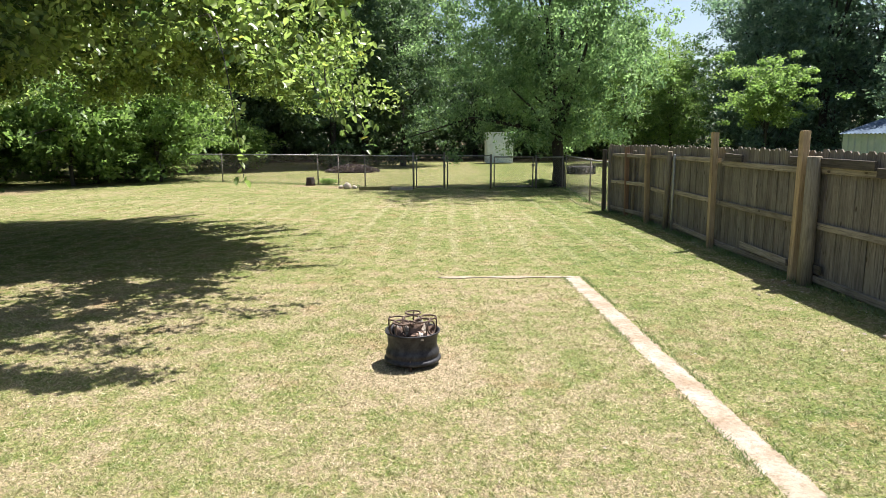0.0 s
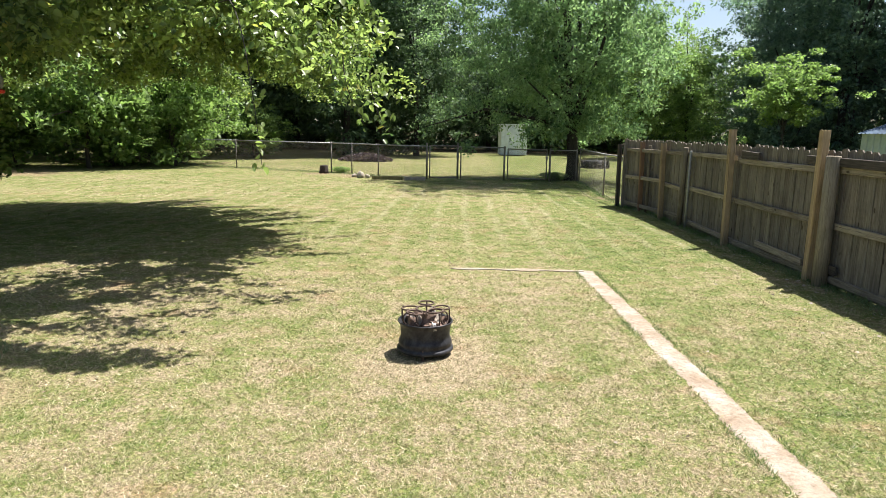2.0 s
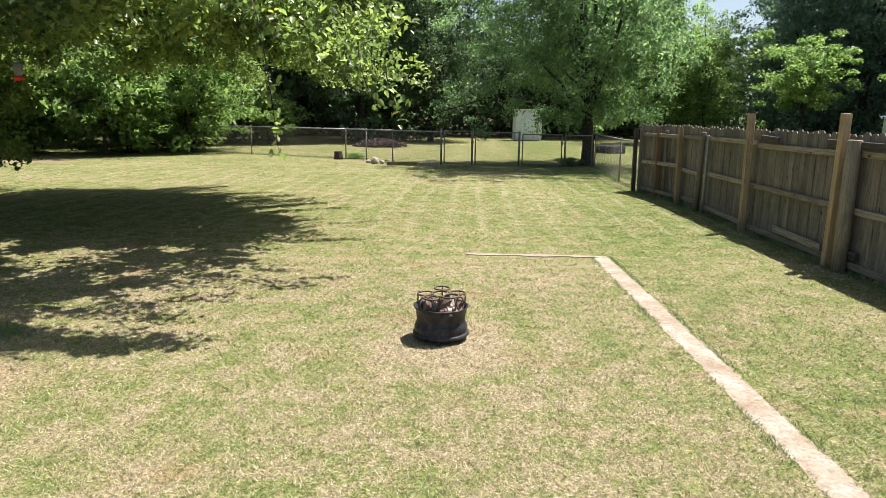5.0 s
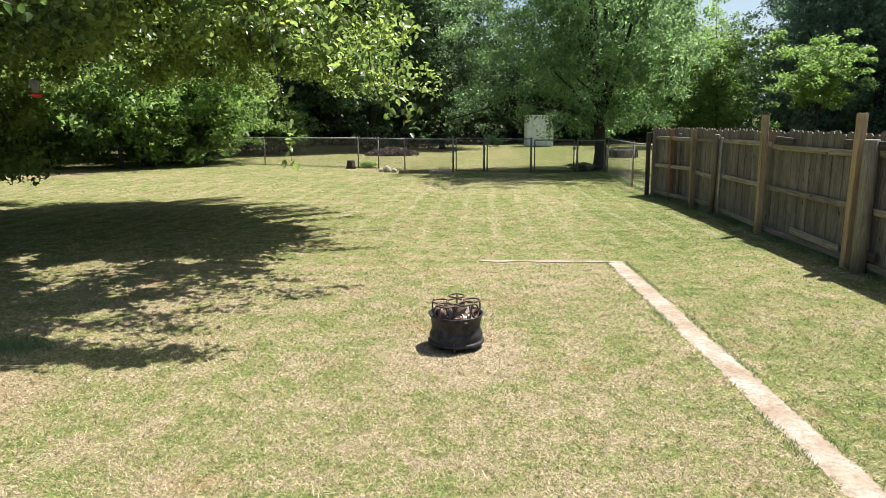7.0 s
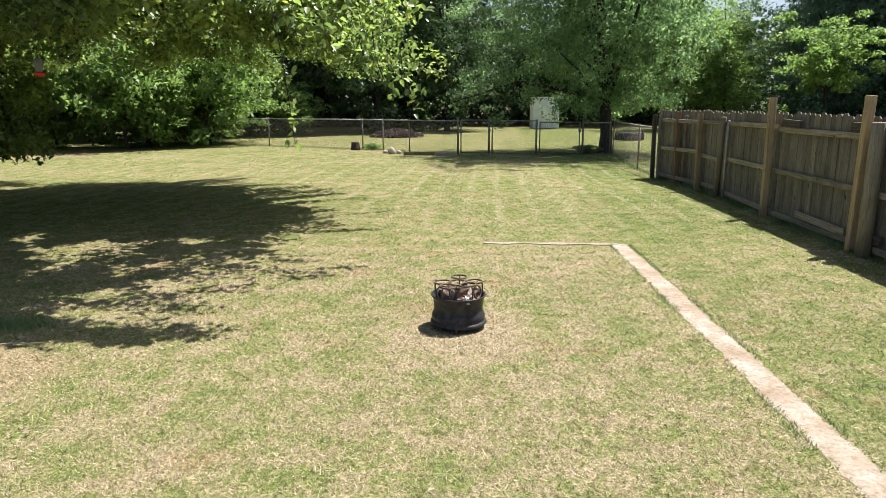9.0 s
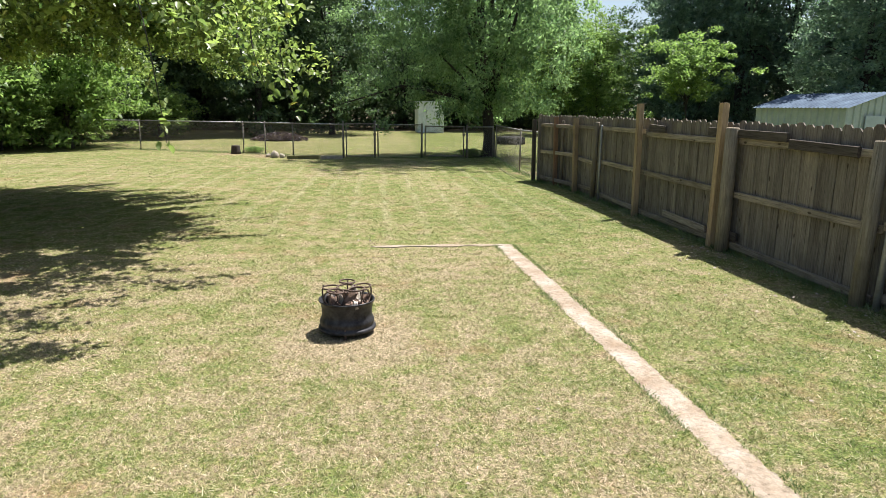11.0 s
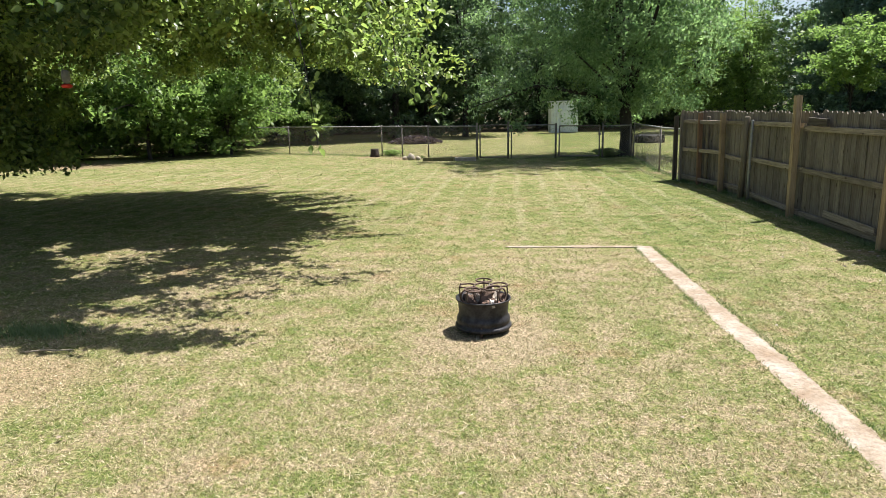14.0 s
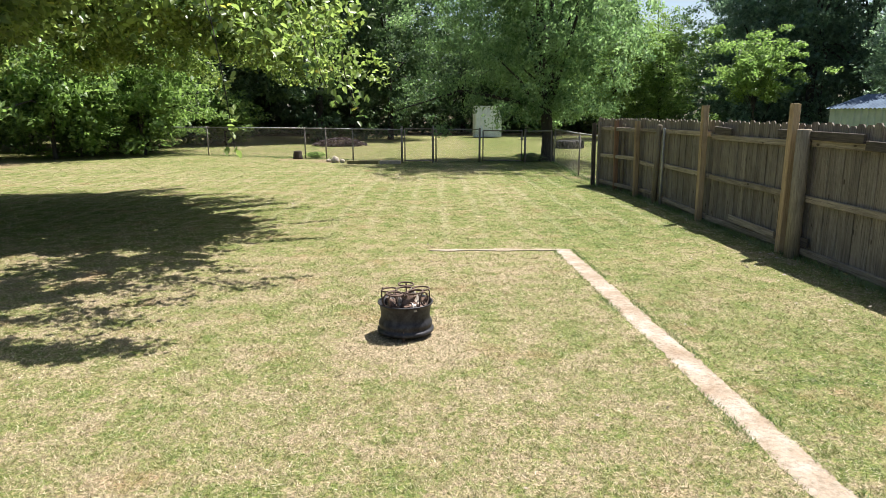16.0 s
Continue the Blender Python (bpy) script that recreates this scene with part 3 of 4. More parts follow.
# ---- chain link fence and gates ----
def chain_net(b, a, c, z0, z1, step=0.075, r=0.0026):
    """Crossing diagonal wires between two posts."""
    a, c = Vector(a), Vector(c)
    length = (c - a).length
    d = (c - a) / length
    rise = z1 - z0
    n = int((length + rise) / step)
    for i in range(n + 1):
        for s in (1, -1):
            u0 = i * step - rise if s > 0 else i * step
            u1 = u0 + s * rise
            lo, hi = (u0, z0), (u1, z1)
            t0, t1 = 0.0, 1.0
            for u_edge in (0.0, length):
                if (u0 - u_edge) * (u1 - u_edge) < 0:
                    t = (u_edge - u0) / (u1 - u0)
                    inside0 = 0 <= u0 <= length
                    if inside0:
                        t1 = min(t1, t)
                    elif 0 <= u1 <= length:
                        t0 = max(t0, t)
            if not (0 <= u0 <= length or 0 <= u1 <= length):
                continue
            p = a + d * (u0 + (u1 - u0) * t0) + Vector((0, 0, z0 + rise * t0))
            q = a + d * (u0 + (u1 - u0) * t1) + Vector((0, 0, z0 + rise * t1))
            b.tube([p, q], r, 3, cap=False)


def pipe(name, a, c, r, parent, mat=None, label=""):
    return part(name, Build().tube([a, Vector(a).lerp(Vector(c), 0.5), c], r, 8), mat or GALV, parent, label, smooth=True)


CHAIN = [(-24.0, 38.2), (-16.3, 33.9), (-10.25, 30.9), (-5.35, 28.6), (-4.4, 28.2), (-3.15, 27.2), (-1.1, 26.0)]
GATES = [(-0.98, 25.9), (0.10, 26.0), (0.22, 26.0), (1.92, 26.1), (2.05, 26.1), (3.55, 26.0), (3.68, 26.0), (4.75, 26.2)]
SIDE = [(4.85, 26.0), (4.50, 20.0), (4.62, 17.9)]


def chain_fence():
    f = thing("chain_link_fence", "grey galvanised chain-link fence with pipe posts and top rail", "fence")
    for line, h in ((CHAIN, 1.27), (GATES[1:3] + [GATES[3]], 1.27), (SIDE, 1.27), (GATES[6:], 1.2)):
        for (x, y), (x2, y2) in zip(line, line[1:]):
            pipe("top_rail", (x, y, h), (x2, y2, h), 0.022, f)
            if math.hypot(x2 - x, y2 - y) > 0.3:
                b = Build()
                chain_net(b, (x, y, 0), (x2, y2, 0), 0.03, h, r=0.0016 if line is SIDE else 0.0028)
                part("wire_mesh", b, RUSTY, f)
        for x, y in line:
            pipe("post", (x, y, -0.1), (x, y, h + 0.05), 0.026, f, RUSTY)
    for x, y, h in ((-1.1, 25.98, 1.4), (0.10, 26.0, 1.42), (1.92, 26.1, 1.32), (3.68, 26.0, 1.28)):
        pipe("gate_post", (x, y - 0.06, -0.1), (x, y - 0.06, h), 0.04, f, RUSTY)


def chain_gate(a, c, h):
    g = thing("chain_link_gate", "closed chain-link gate in a grey pipe frame", "gate", group="gates in the chain-link fence")
    (x, y), (x2, y2) = a, c
    y, y2 = y - 0.09, y2 - 0.09
    pipe("gate_frame", (x, y, 0.06), (x, y, h), 0.024, g, RUSTY)
    pipe("gate_frame", (x2, y2, 0.06), (x2, y2, h), 0.024, g, RUSTY)
    pipe("gate_frame", (x, y, h), (x2, y2, h), 0.024, g, RUSTY)
    pipe("gate_frame", (x, y, 0.08), (x2, y2, 0.08), 0.024, g, RUSTY)
    b = Build()
    chain_net(b, (x, y, 0), (x2, y2, 0), 0.09, h)
    part("wire_mesh", b, RUSTY, g)
    part("latch", Build().box((x2 - 0.05, y2 - 0.03, 0.85), (x2 + 0.06, y2 + 0.03, 0.95), None, 0.01), RUSTY, g)


chain_fence()
chain_gate(GATES[0], GATES[1], 1.30)
chain_gate(GATES[4], GATES[5], 1.22)


# ---- fire pit ----
def fire_pit():
    p = thing("fire_pit", "black steel wheel rim fire pit holding charred wood", "fire pit", pose(PIT[0], PIT[1], 0))
    prof = [(0.226, 0.046), (0.238, 0.040), (0.244, 0.050), (0.243, 0.064), (0.233, 0.072), (0.225, 0.078), (0.226, 0.092), (0.231, 0.104), (0.230, 0.122), (0.222, 0.140),
            (0.214, 0.156), (0.211, 0.180), (0.213, 0.215), (0.217, 0.250), (0.223, 0.274), (0.234, 0.284), (0.238, 0.293), (0.235, 0.301),
            (0.226, 0.296), (0.212, 0.268), (0.204, 0.230), (0.200, 0.170), (0.204, 0.130), (0.212, 0.090), (0.220, 0.058), (0.226, 0.046)]
    part("wheel_rim", Build().lathe(prof, 56), BLACK_STEEL, p, smooth=True)
    part("wheel_disc", Build().lathe([(0.0, 0.115), (0.05, 0.115), (0.12, 0.13), (0.16, 0.12), (0.198, 0.125), (0.198, 0.110), (0.16, 0.105), (0.05, 0.10), (0.0, 0.10)], 40), BLACK_STEEL, p, smooth=True)
    for i in range(3):
        a = 0.5 + i * 2.09
        b = Build().tube([(0.215 * math.cos(a), 0.215 * math.sin(a), 0.09), (0.225 * math.cos(a), 0.225 * math.sin(a), 0.0)], 0.012, 8)
        part("foot", b, IRON, p, smooth=True)

    def ring(c, r, m, wire=0.0072):
        pts = [m @ Vector((r * math.cos(t), r * math.sin(t), 0)) + Vector(c) for t in np.linspace(0, 2 * math.pi, 28, endpoint=False)]
        return Build().tube(pts, wire, 8, closed=True)

    g = part("grate", ring((0, 0, 0.395), 0.078, Matrix.Rotation(0.06, 3, "X"), 0.008), IRON, p, "rusted iron grate of welded rings", smooth=True)
    for i in range(5):
        a = radians(18 + 72 * i)
        c = (0.146 * math.cos(a), 0.146 * math.sin(a), 0.395 + 0.014 * math.sin(2 * i))
        part("ring", ring(c, 0.067, Matrix.Rotation(0.16 * math.sin(3 * i), 3, "Y")), IRON, g, smooth=True)
        o = (0.205 * math.cos(a), 0.205 * math.sin(a))
        part("leg", Build().tube([(o[0], o[1], 0.40), (o[0] * 1.06, o[1] * 1.06, 0.36), (o[0] * 1.06, o[1] * 1.06, 0.32), (o[0] * 0.98, o[1] * 0.98, 0.24)], 0.0065, 8), IRON, g, smooth=True)
    part("ring", ring((-0.125, -0.125, 0.335), 0.058, Matrix.Rotation(radians(82), 3, "X")), IRON, g, smooth=True)
    part("ring", ring((0.165, -0.09, 0.34), 0.056, Matrix.Rotation(radians(80), 3, Vector((0.6, 1, 0)))), IRON, g, smooth=True)


def lump(b, c, size, rnd, stretch=(1, 1, 1), turn=None):
    """A rough broken lump."""
    bm = bmesh.new()
    bmesh.ops.create_icosphere(bm, subdivisions=2, radius=1)
    off = Vector((rnd.uniform(0, 50), rnd.uniform(0, 50), rnd.uniform(0, 50)))
    rot = turn or Euler((rnd.uniform(0, 6), rnd.uniform(0, 6), rnd.uniform(0, 6))).to_matrix()
    for v in bm.verts:
        k_ = 1 + 0.55 * noise.noise(v.co * 1.3 + off) + 0.2 * noise.noise(v.co * 4 + off)
        v.co = rot @ Vector((v.co.x * stretch[0], v.co.y * stretch[1], v.co.z * stretch[2])) * (k_ * size) + Vector(c)
    b.add([v.co.copy() for v in bm.verts], [tuple(v.index for v in f.verts) for f in bm.faces])
    bm.free()


fire_pit()
rnd = random.Random(21)
for i in range(24):
    a, r = rnd.uniform(0, 6.28), 0.155 * math.sqrt(rnd.random())
    b = Build()
    pale = i % 3 == 0
    s = rnd.uniform(0.032, 0.056)
    lump(b, (PIT[0] + r * math.cos(a), PIT[1] + r * math.sin(a), 0.235 + 0.055 * (1 - r / 0.16) + rnd.uniform(0, 0.045)), s, rnd, (1.7, 0.8, 0.7))
    ob = part("rock" if pale else "charred_log", b, STONE if pale else CHAR)
    tagged(ob, "pale broken stone among the charred wood" if pale else "charred reddish-brown wood chunk in the fire pit", "stone" if pale else "firewood", "fill of the fire pit")


# ---- stones, beam, stump, tyre ----
for x, y, s in ((-3.72, 26.0, 0.16), (-3.42, 25.9, 0.10), (-4.0, 26.3, 0.09)):
    b = Build()
    lump(b, (x, y, s * 0.6), s, rnd, (1, 0.9, 1.0))
    tagged(part("stone", b, STONE, smooth=True), "pale rounded stone beside the chain-link fence", "stone", "stones by the fence")
landscape = part("timber_beam", Build().box((-3.15, 25.25, 0), (-1.98, 25.45, 0.13), None, 0.02), mat_wood("mossy_timber", (0.10, 0.10, 0.05), (0.25, 0.23, 0.12), False))
tagged(landscape, "mossy timber beam lying on the lawn", "timber")
tagged(part("concrete_block", Build().box((-1.92, 25.22, 0), (-1.12, 25.44, 0.12), None, 0.02), STONE), "pale weathered concrete block lying by the timber beam", "block")
b = Build().lathe([(0.0, 0.0), (0.22, 0.0), (0.19, 0.10), (0.17, 0.3), (0.165, 0.34), (0.0, 0.36)], 18, pose(-5.6, 28.2, 0))
tagged(part("tree_stump", b, mat_bark("dark_stump_bark", (0.02, 0.015, 0.012), (0.07, 0.05, 0.04)), smooth=True), "dark cut tree stump at the foot of the fence", "stump")


def brush_pile():
    rng_ = np.random.default_rng(4)
    t = thing("brush_pile", "low pile of dead brown leaves and brush, coloured dark as if in shade", "brush pile", pose(-5.4, 39.5, 0))
    b = Build()
    lump(b, (0, 0, 0.1), 0.62, rnd, (2.2, 1.4, 0.45), Matrix.Identity(3))
    # brown of dead leaves, darkened so the colours also carry the shade here
    part("heap", b, mat_plain("shaded_leaf_heap", (0.03, 0.022, 0.014), (0.07, 0.048, 0.03), 9, 0.95), t)
    n = 1500
    a, r = rng_.uniform(0, 6.28, n), np.sqrt(rng_.random(n))
    pts = np.stack([1.6 * r * np.cos(a), 1.0 * r * np.sin(a), 0.38 * (1 - r * r) + 0.03 + 0.07 * rng_.random(n)], 1)
    part("dead_leaves", leaf_mesh("dead_leaves", pts, rng_.uniform(0.1, 0.25, n), mat_leaf("shaded_dead_leaf", (0.03, 0.02, 0.012), (0.06, 0.042, 0.026), (0.10, 0.07, 0.045)), rng_), None, t)


brush_pile()


def tractor_tyre():
    t = thing("tractor_tyre", "black lugged tractor tyre lying flat on the grass", "tyre", pose(7.6, 36.5, 0))
    part("tyre_body", Build().lathe([(0.40, 0.08), (0.42, 0.02), (0.55, 0.0), (0.66, 0.04), (0.69, 0.20), (0.66, 0.38), (0.55, 0.42), (0.42, 0.40), (0.40, 0.34), (0.46, 0.21), (0.40, 0.08)], 40), RUBBER, t, smooth=True)
    for i in range(20):
        a = i * 2 * math.pi / 20
        m = Matrix.Rotation(a, 4, "Z") @ Matrix.Translation((0.70, 0, 0.2)) @ Matrix.Rotation(0.35 if i % 2 else -0.35, 4, "X")
        part("lug", Build().box((-0.04, -0.045, -0.20), (0.07, 0.045, 0.20), m, 0.01), RUBBER, t)


tractor_tyre()


# ---- sheds and house ----
def ribbed_wall(b, a, c, z0, top, step=0.3, depth=0.025):
    """Sheet metal with raised ribs; top(u) is the height at a share u of its length."""
    a, c = Vector((*a, 0)), Vector((*c, 0))
    d = c - a
    n = d.cross(Vector((0, 0, 1))).normalized()
    count = max(1, round(d.length / step))
    us = []
    for i in range(count):
        for s, o in ((0.0, 0), (0.70, 0), (0.78, 1), (0.92, 1)):
            us.append(((i + s) / count, o))
    us.append((1.0, 0))
    vs = []
    for u, o in us:
        p = a + d * u + n * depth * o
        vs += [(p.x, p.y, z0), (p.x, p.y, top(u))]
    b.add(vs, [(2 * i, 2 * i + 2, 2 * i + 3, 2 * i + 1) for i in range(len(us) - 1)])


def far_shed():
    s = thing("garden_shed", "small white ribbed metal garden shed under trees", "shed", pose(4.40, 53.5, 0, 0, 0, 4) @ Matrix.Diagonal((0.93, 1, 1, 1)))
    b = Build()
    ribbed_wall(b, (-1.1, -0.9), (1.1, -0.9), 0.05, lambda u: 2.35, 0.25)
    ribbed_wall(b, (1.1, -0.9), (1.1, 0.9), 0.05, lambda u: 2.35, 0.25)
    ribbed_wall(b, (1.1, 0.9), (-1.1, 0.9), 0.05, lambda u: 2.35, 0.25)
    ribbed_wall(b, (-1.1, 0.9), (-1.1, -0.9), 0.05, lambda u: 2.35, 0.25)
    part("wall", b, WHITE_METAL, s)
    part("roof", Build().box((-1.2, -1.0, 2.35), (1.2, 1.0, 2.45), None, 0.03), WHITE_METAL, s)
    part("door", Build().box((-0.35, -0.97, 0.1), (0.35, -0.93, 1.95), None, 0.01), WHITE_METAL, s)


def barn():
    s = thing("metal_barn", "pale green ribbed metal barn with a grey sheet roof", "barn", pose(18.9, 25.2, 0, 0, 0, 11.5))
    w, l, e, r = 3.95, 4.9, 2.09, 2.66

    def gable(u):
        return e + (r - e) * (1 - abs(2 * u - 1))
    for a, c, top in (((0, 0), (w, 0), gable), ((w, 0), (w, l), lambda u: e), ((w, l), (0, l), gable), ((0, l), (0, 0), lambda u: e)):
        b = Build()
        ribbed_wall(b, a, c, 0.0, top, 0.36, 0.06)
        part("wall", b, BARN_METAL, s)
    for x0, x1 in ((-0.18, w / 2), (w + 0.18, w / 2)):
        z0 = e - 0.05
        b, vs = Build(), []
        n = 24
        for i in range(4 * n + 1):
            y = -0.15 + (l + 0.3) * i / (4 * n)
            o = 0.03 if i % 4 in (2, 3) else 0.0
            vs += [(x0, y, z0 + o), (x1, y, r + 0.03 + o)]
        b.add(vs, [(2 * i, 2 * i + 1, 2 * i + 3, 2 * i + 2) for i in range(4 * n)])
        part("roof_sheet", b, DAPPLED_ROOF, s)
    part("door", Build().box((0.85, -0.10, 0.0), (1.9, -0.075, 1.76), None, 0.01), mat_plain("pale_door_metal", (0.36, 0.42, 0.42), (0.46, 0.52, 0.52), 3, 0.55), s, "pale sliding door panel")
    # flat dark panel on the wall, painting the shaded interior of the doorway
    part("opening_shade", Build().box((1.95, -0.09, 0.0), (2.85, -0.07, 1.76)), DOORWAY_SHADE, s, "dark panel standing in for the shaded open doorway")


def house():
    h = thing("house", "tan vinyl-sided house with white fascia and red-brown shingles", "house", pose(10.12, 9.9, 0))
    w, l, e = 8.0, 16.0, 2.75
    course = 0.19
    for side in ("west", "north"):
        b = Build()
        n = int(e / course)
        vs = []
        for i in range(n + 1):
            z = i * course
            for o, dz in ((0.032, 0.0), (0.004, course - 0.004)):
                if side == "west":
                    vs += [(-o, -l, z + dz), (-o, 0, z + dz)]
                else:
                    vs += [(0, o, z + dz), (w, o, z + dz)]
        b.add(vs, [(2 * i, 2 * i + 1, 2 * i + 3, 2 * i + 2) for i in range(len(vs) // 2 - 1)])
        part("siding", b, SIDING, h)
    part("wall", Build().box((0.01, -l, 0), (w, -0.01, e + course)), SIDING, h)
    part("corner_trim", Build().box((-0.035, -0.09, 0), (0.08, 0.035, e), None, 0.005), TRIM, h, "white corner trim")
    o = 0.56
    part("soffit", Build().box((-o, -l - o, e), (w + o, o, e + 0.03)), TRIM, h)
    part("fascia", Build().box((-o - 0.02, -l - o, e - 0.02), (-o + 0.005, o + 0.02, e + 0.17)), TRIM, h, "white fascia board")
    part("fascia", Build().box((-o, o, e - 0.02), (w + o, o + 0.02, e + 0.17)), TRIM, h, "white fascia board")
    rows = 26
    rise = 0.42
    for i in range(rows):
        b = Build()
        t0, t1 = i / rows, (i + 1) / rows
        half = (w + 2 * o) / 2
        x0, x1 = -o - 0.03 + half * t0, -o - 0.03 + half * t1
        z0, z1 = e + 0.17 + half * rise * t0, e + 0.17 + half * rise * t1
        y0, y1 = o + 0.03 - half * t0, o + 0.03 - half * t1
        b.add([(x0, -l, z0 + 0.018), (x0, y0, z0 + 0.018), (x1, y1, z1 + 0.006), (x1, -l, z1 + 0.006), (x0, -l, z0), (x0, y0, z0)],
              [(0, 1, 2, 3), (4, 5, 1, 0)])
        xe0, xe1 = w + o - half * t0, w + o - half * t1
        b.add([(x0, y0, z0 + 0.018), (xe0, y0, z0 + 0.018), (xe1, y1, z1 + 0.006), (x1, y1, z1 + 0.006)], [(0, 3, 2, 1)])
        b.add([(xe0, y0, z0), (xe0, -l, z0), (xe1, -l, z1), (xe1, y1, z1)], [(0, 1, 2, 3)])
        part("shingle_course", b, SHINGLE, h)


far_shed()
barn()
house()


# ---- trees ----
def mulberry():
    """The broad tree whose low crown hangs over the lawn."""
    rng_ = np.random.default_rng(77)
    base = Vector((-13.4, 13.2, 0))
    t = thing("mulberry_tree", "broad leafy mulberry tree with low drooping branches over the lawn", "tree", pose(*base))
    c0 = np.array([-9.35, 10.8])
    cl = []
    while len(cl) < 2650:
        a, r = rng_.uniform(0, 6.283), math.sqrt(rng_.random())
        edge = 7.5 * (1 + 0.07 * math.sin(3 * a + 1) + 0.06 * math.sin(7 * a))
        ca, sa = math.cos(a), math.sin(a)
        x = c0[0] + r * edge * math.copysign(abs(ca) ** 0.62, ca)
        y = c0[1] + 0.92 * r * edge * math.copysign(abs(sa) ** 0.62, sa)
        y -= 0.3 * max(0.0, x + 7.5)
        top = 3.2 + 5.0 * math.sqrt(max(0, 1 - r * r))
        under = 2.75 - 0.4 * r ** 4 + 0.3 * max(0.0, min(1.0, (x + 5.0) / 2.0)) - 0.55 * max(0.0, min(1.0, (-x - 5.2) / 2.5)) + 1.0 * max(0.0, min(1.0, (y - 9.0) / 3.0)) + 0.45 * noise.noise(Vector((x * 0.45, y * 0.45, 3)))
        z = under + (top - under) * rng_.random() ** 1.3
        if noise.noise(Vector((x * 0.55, y * 0.55, z * 0.7))) < -0.42 + 0.46 * r ** 5:
            continue
        if y < 6.7 + 0.55 * max(0.0, -5.2 - x) and rng_.random() > 0.05:
            continue
        cl.append((x, y, z))
    # leafy sprays that reach out past the rim
    sprays = []
    for _ in range(66):
        a = rng_.uniform(-0.35, 1.35)
        ca, sa = math.cos(a), math.sin(a)
        x = c0[0] + 6.7 * math.copysign(abs(ca) ** 0.62, ca)
        y = c0[1] + 6.2 * math.copysign(abs(sa) ** 0.62, sa)
        y -= 0.3 * max(0.0, x + 7.5)
        z, out, fall = rng_.uniform(2.9, 4.6), rng_.uniform(0.9, 2.1), rng_.uniform(0.2, 0.75)
        turn = a + rng_.normal() * 0.5
        for q in np.linspace(0, 1, 11):
            sprays.append((x + out * q * math.cos(turn), y + out * q * math.sin(turn), z - fall * q * q))
    sprays = np.array(sprays)
    for _ in range(90):
        cl.append((-10.3 + rng_.normal() * 0.6, 11.9 + rng_.normal() * 0.6, rng_.uniform(1.0, 2.4)))
    # dense upper storey of the crown, added to shade its underside and the lawn
    for _ in range(1500):
        a, r = rng_.uniform(0, 6.283), rng_.random() ** 0.66
        x, y, z = -9.8 + 6.0 * r * math.cos(a), 10.6 + 5.0 * r * math.sin(a), rng_.uniform(3.7, 6.8)
        if noise.noise(Vector((x * 0.8, y * 0.8, z * 0.2 + 7))) > -0.16 + 0.25 * r ** 3:
            cl.append((x, y, z))
    # low boughs that hang towards the ground
    for _ in range(170):
        cl.append((rng_.uniform(-8.9, -7.1), rng_.uniform(8.7, 10.7), rng_.uniform(1.15, 2.9)))
    cl = np.array(cl) - np.array(base)
    b = Build()
    limbs(b, (0, 0, -0.1), 2.6, [q for q in cl[rng_.choice(len(cl), 90, replace=False)] if q[2] > 4.2][:40], 0.30, rng_)
    part("trunk", b, BARK, t, smooth=True)
    pts = clumps_to_leaves(cl, rng_.uniform(0.28, 0.58, len(cl)), 62, rng_, 0.6)
    pts = np.concatenate([pts, clumps_to_leaves(sprays - np.array(base), rng_.uniform(0.16, 0.30, len(sprays)), 20, rng_, 0.8)])
    high = pts[:, 2] > 3.9
    low_pts, high_pts = pts[~high], pts[high]
    part("crown", leaf_mesh("crown", low_pts, rng_.uniform(0.05, 0.118, len(low_pts)), LEAF_MULBERRY, rng_, 0.3, 0.5, 0.66, True), LEAF_MULBERRY, t)
    part("crown_top", leaf_mesh("crown_top", high_pts, rng_.uniform(0.13, 0.27, len(high_pts)), LEAF_MULBERRY, rng_, 0.35, 0.5, 0.7), LEAF_MULBERRY, t)
    # drooping twigs at the rim of the crown
    for x, y, z, length in ((-0.95, 8.2, 2.6, 0.8), (-1.2, 7.8, 2.7, 0.75), (-1.5, 8.6, 2.75, 0.6), (-8.2, 9.3, 2.3, 1.0), (-7.9, 8.7, 2.2, 0.8)):
        rel = np.array([x, y, z]) - np.array(base)
        b = Build()
        pts = [Vector(rel) + Vector((0.25 * s * s, -0.06 * s, -length * s)) for s in np.linspace(0, 1, 7)]
        b.tube(pts, [0.008, 0.007, 0.006, 0.005, 0.004, 0.003, 0.002], 5)
        twig = part("twig", b, BARK, t)
        n = 38
        s = rng_.uniform(0.1, 1.0, n)
        lp = np.array([[rel[0] + 0.25 * q * q, rel[1] - 0.06 * q, rel[2] - length * q] for q in s]) + rng_.normal(size=(n, 3)) * 0.06
        part("leaves", leaf_mesh("leaves", lp, rng_.uniform(0.07, 0.12, n), LEAF_MULBERRY, rng_, 0.2, 0.8, 0.6, True), LEAF_MULBERRY, twig)
    # one long trailing twig with leaves at its end
    start, end = Vector((-2.5, 7.5, 3.2)) - base, Vector((-1.5, 5.6, 1.60)) - base
    track = [Vector((start.x + (end.x - start.x) * q ** 0.4, start.y + (end.y - start.y) * q ** 0.4, start.z + (end.z - start.z) * q ** 1.2)) for q in np.linspace(0, 1, 12)]
    twig = part("twig", Build().tube(track, [0.007 - 0.0004 * i for i in range(12)], 5), BARK, t)
    n = 34
    lp = np.array([track[min(11, int(8 + 4 * q))] for q in rng_.random(n)]) + rng_.normal(size=(n, 3)) * np.array([0.045, 0.045, 0.06])
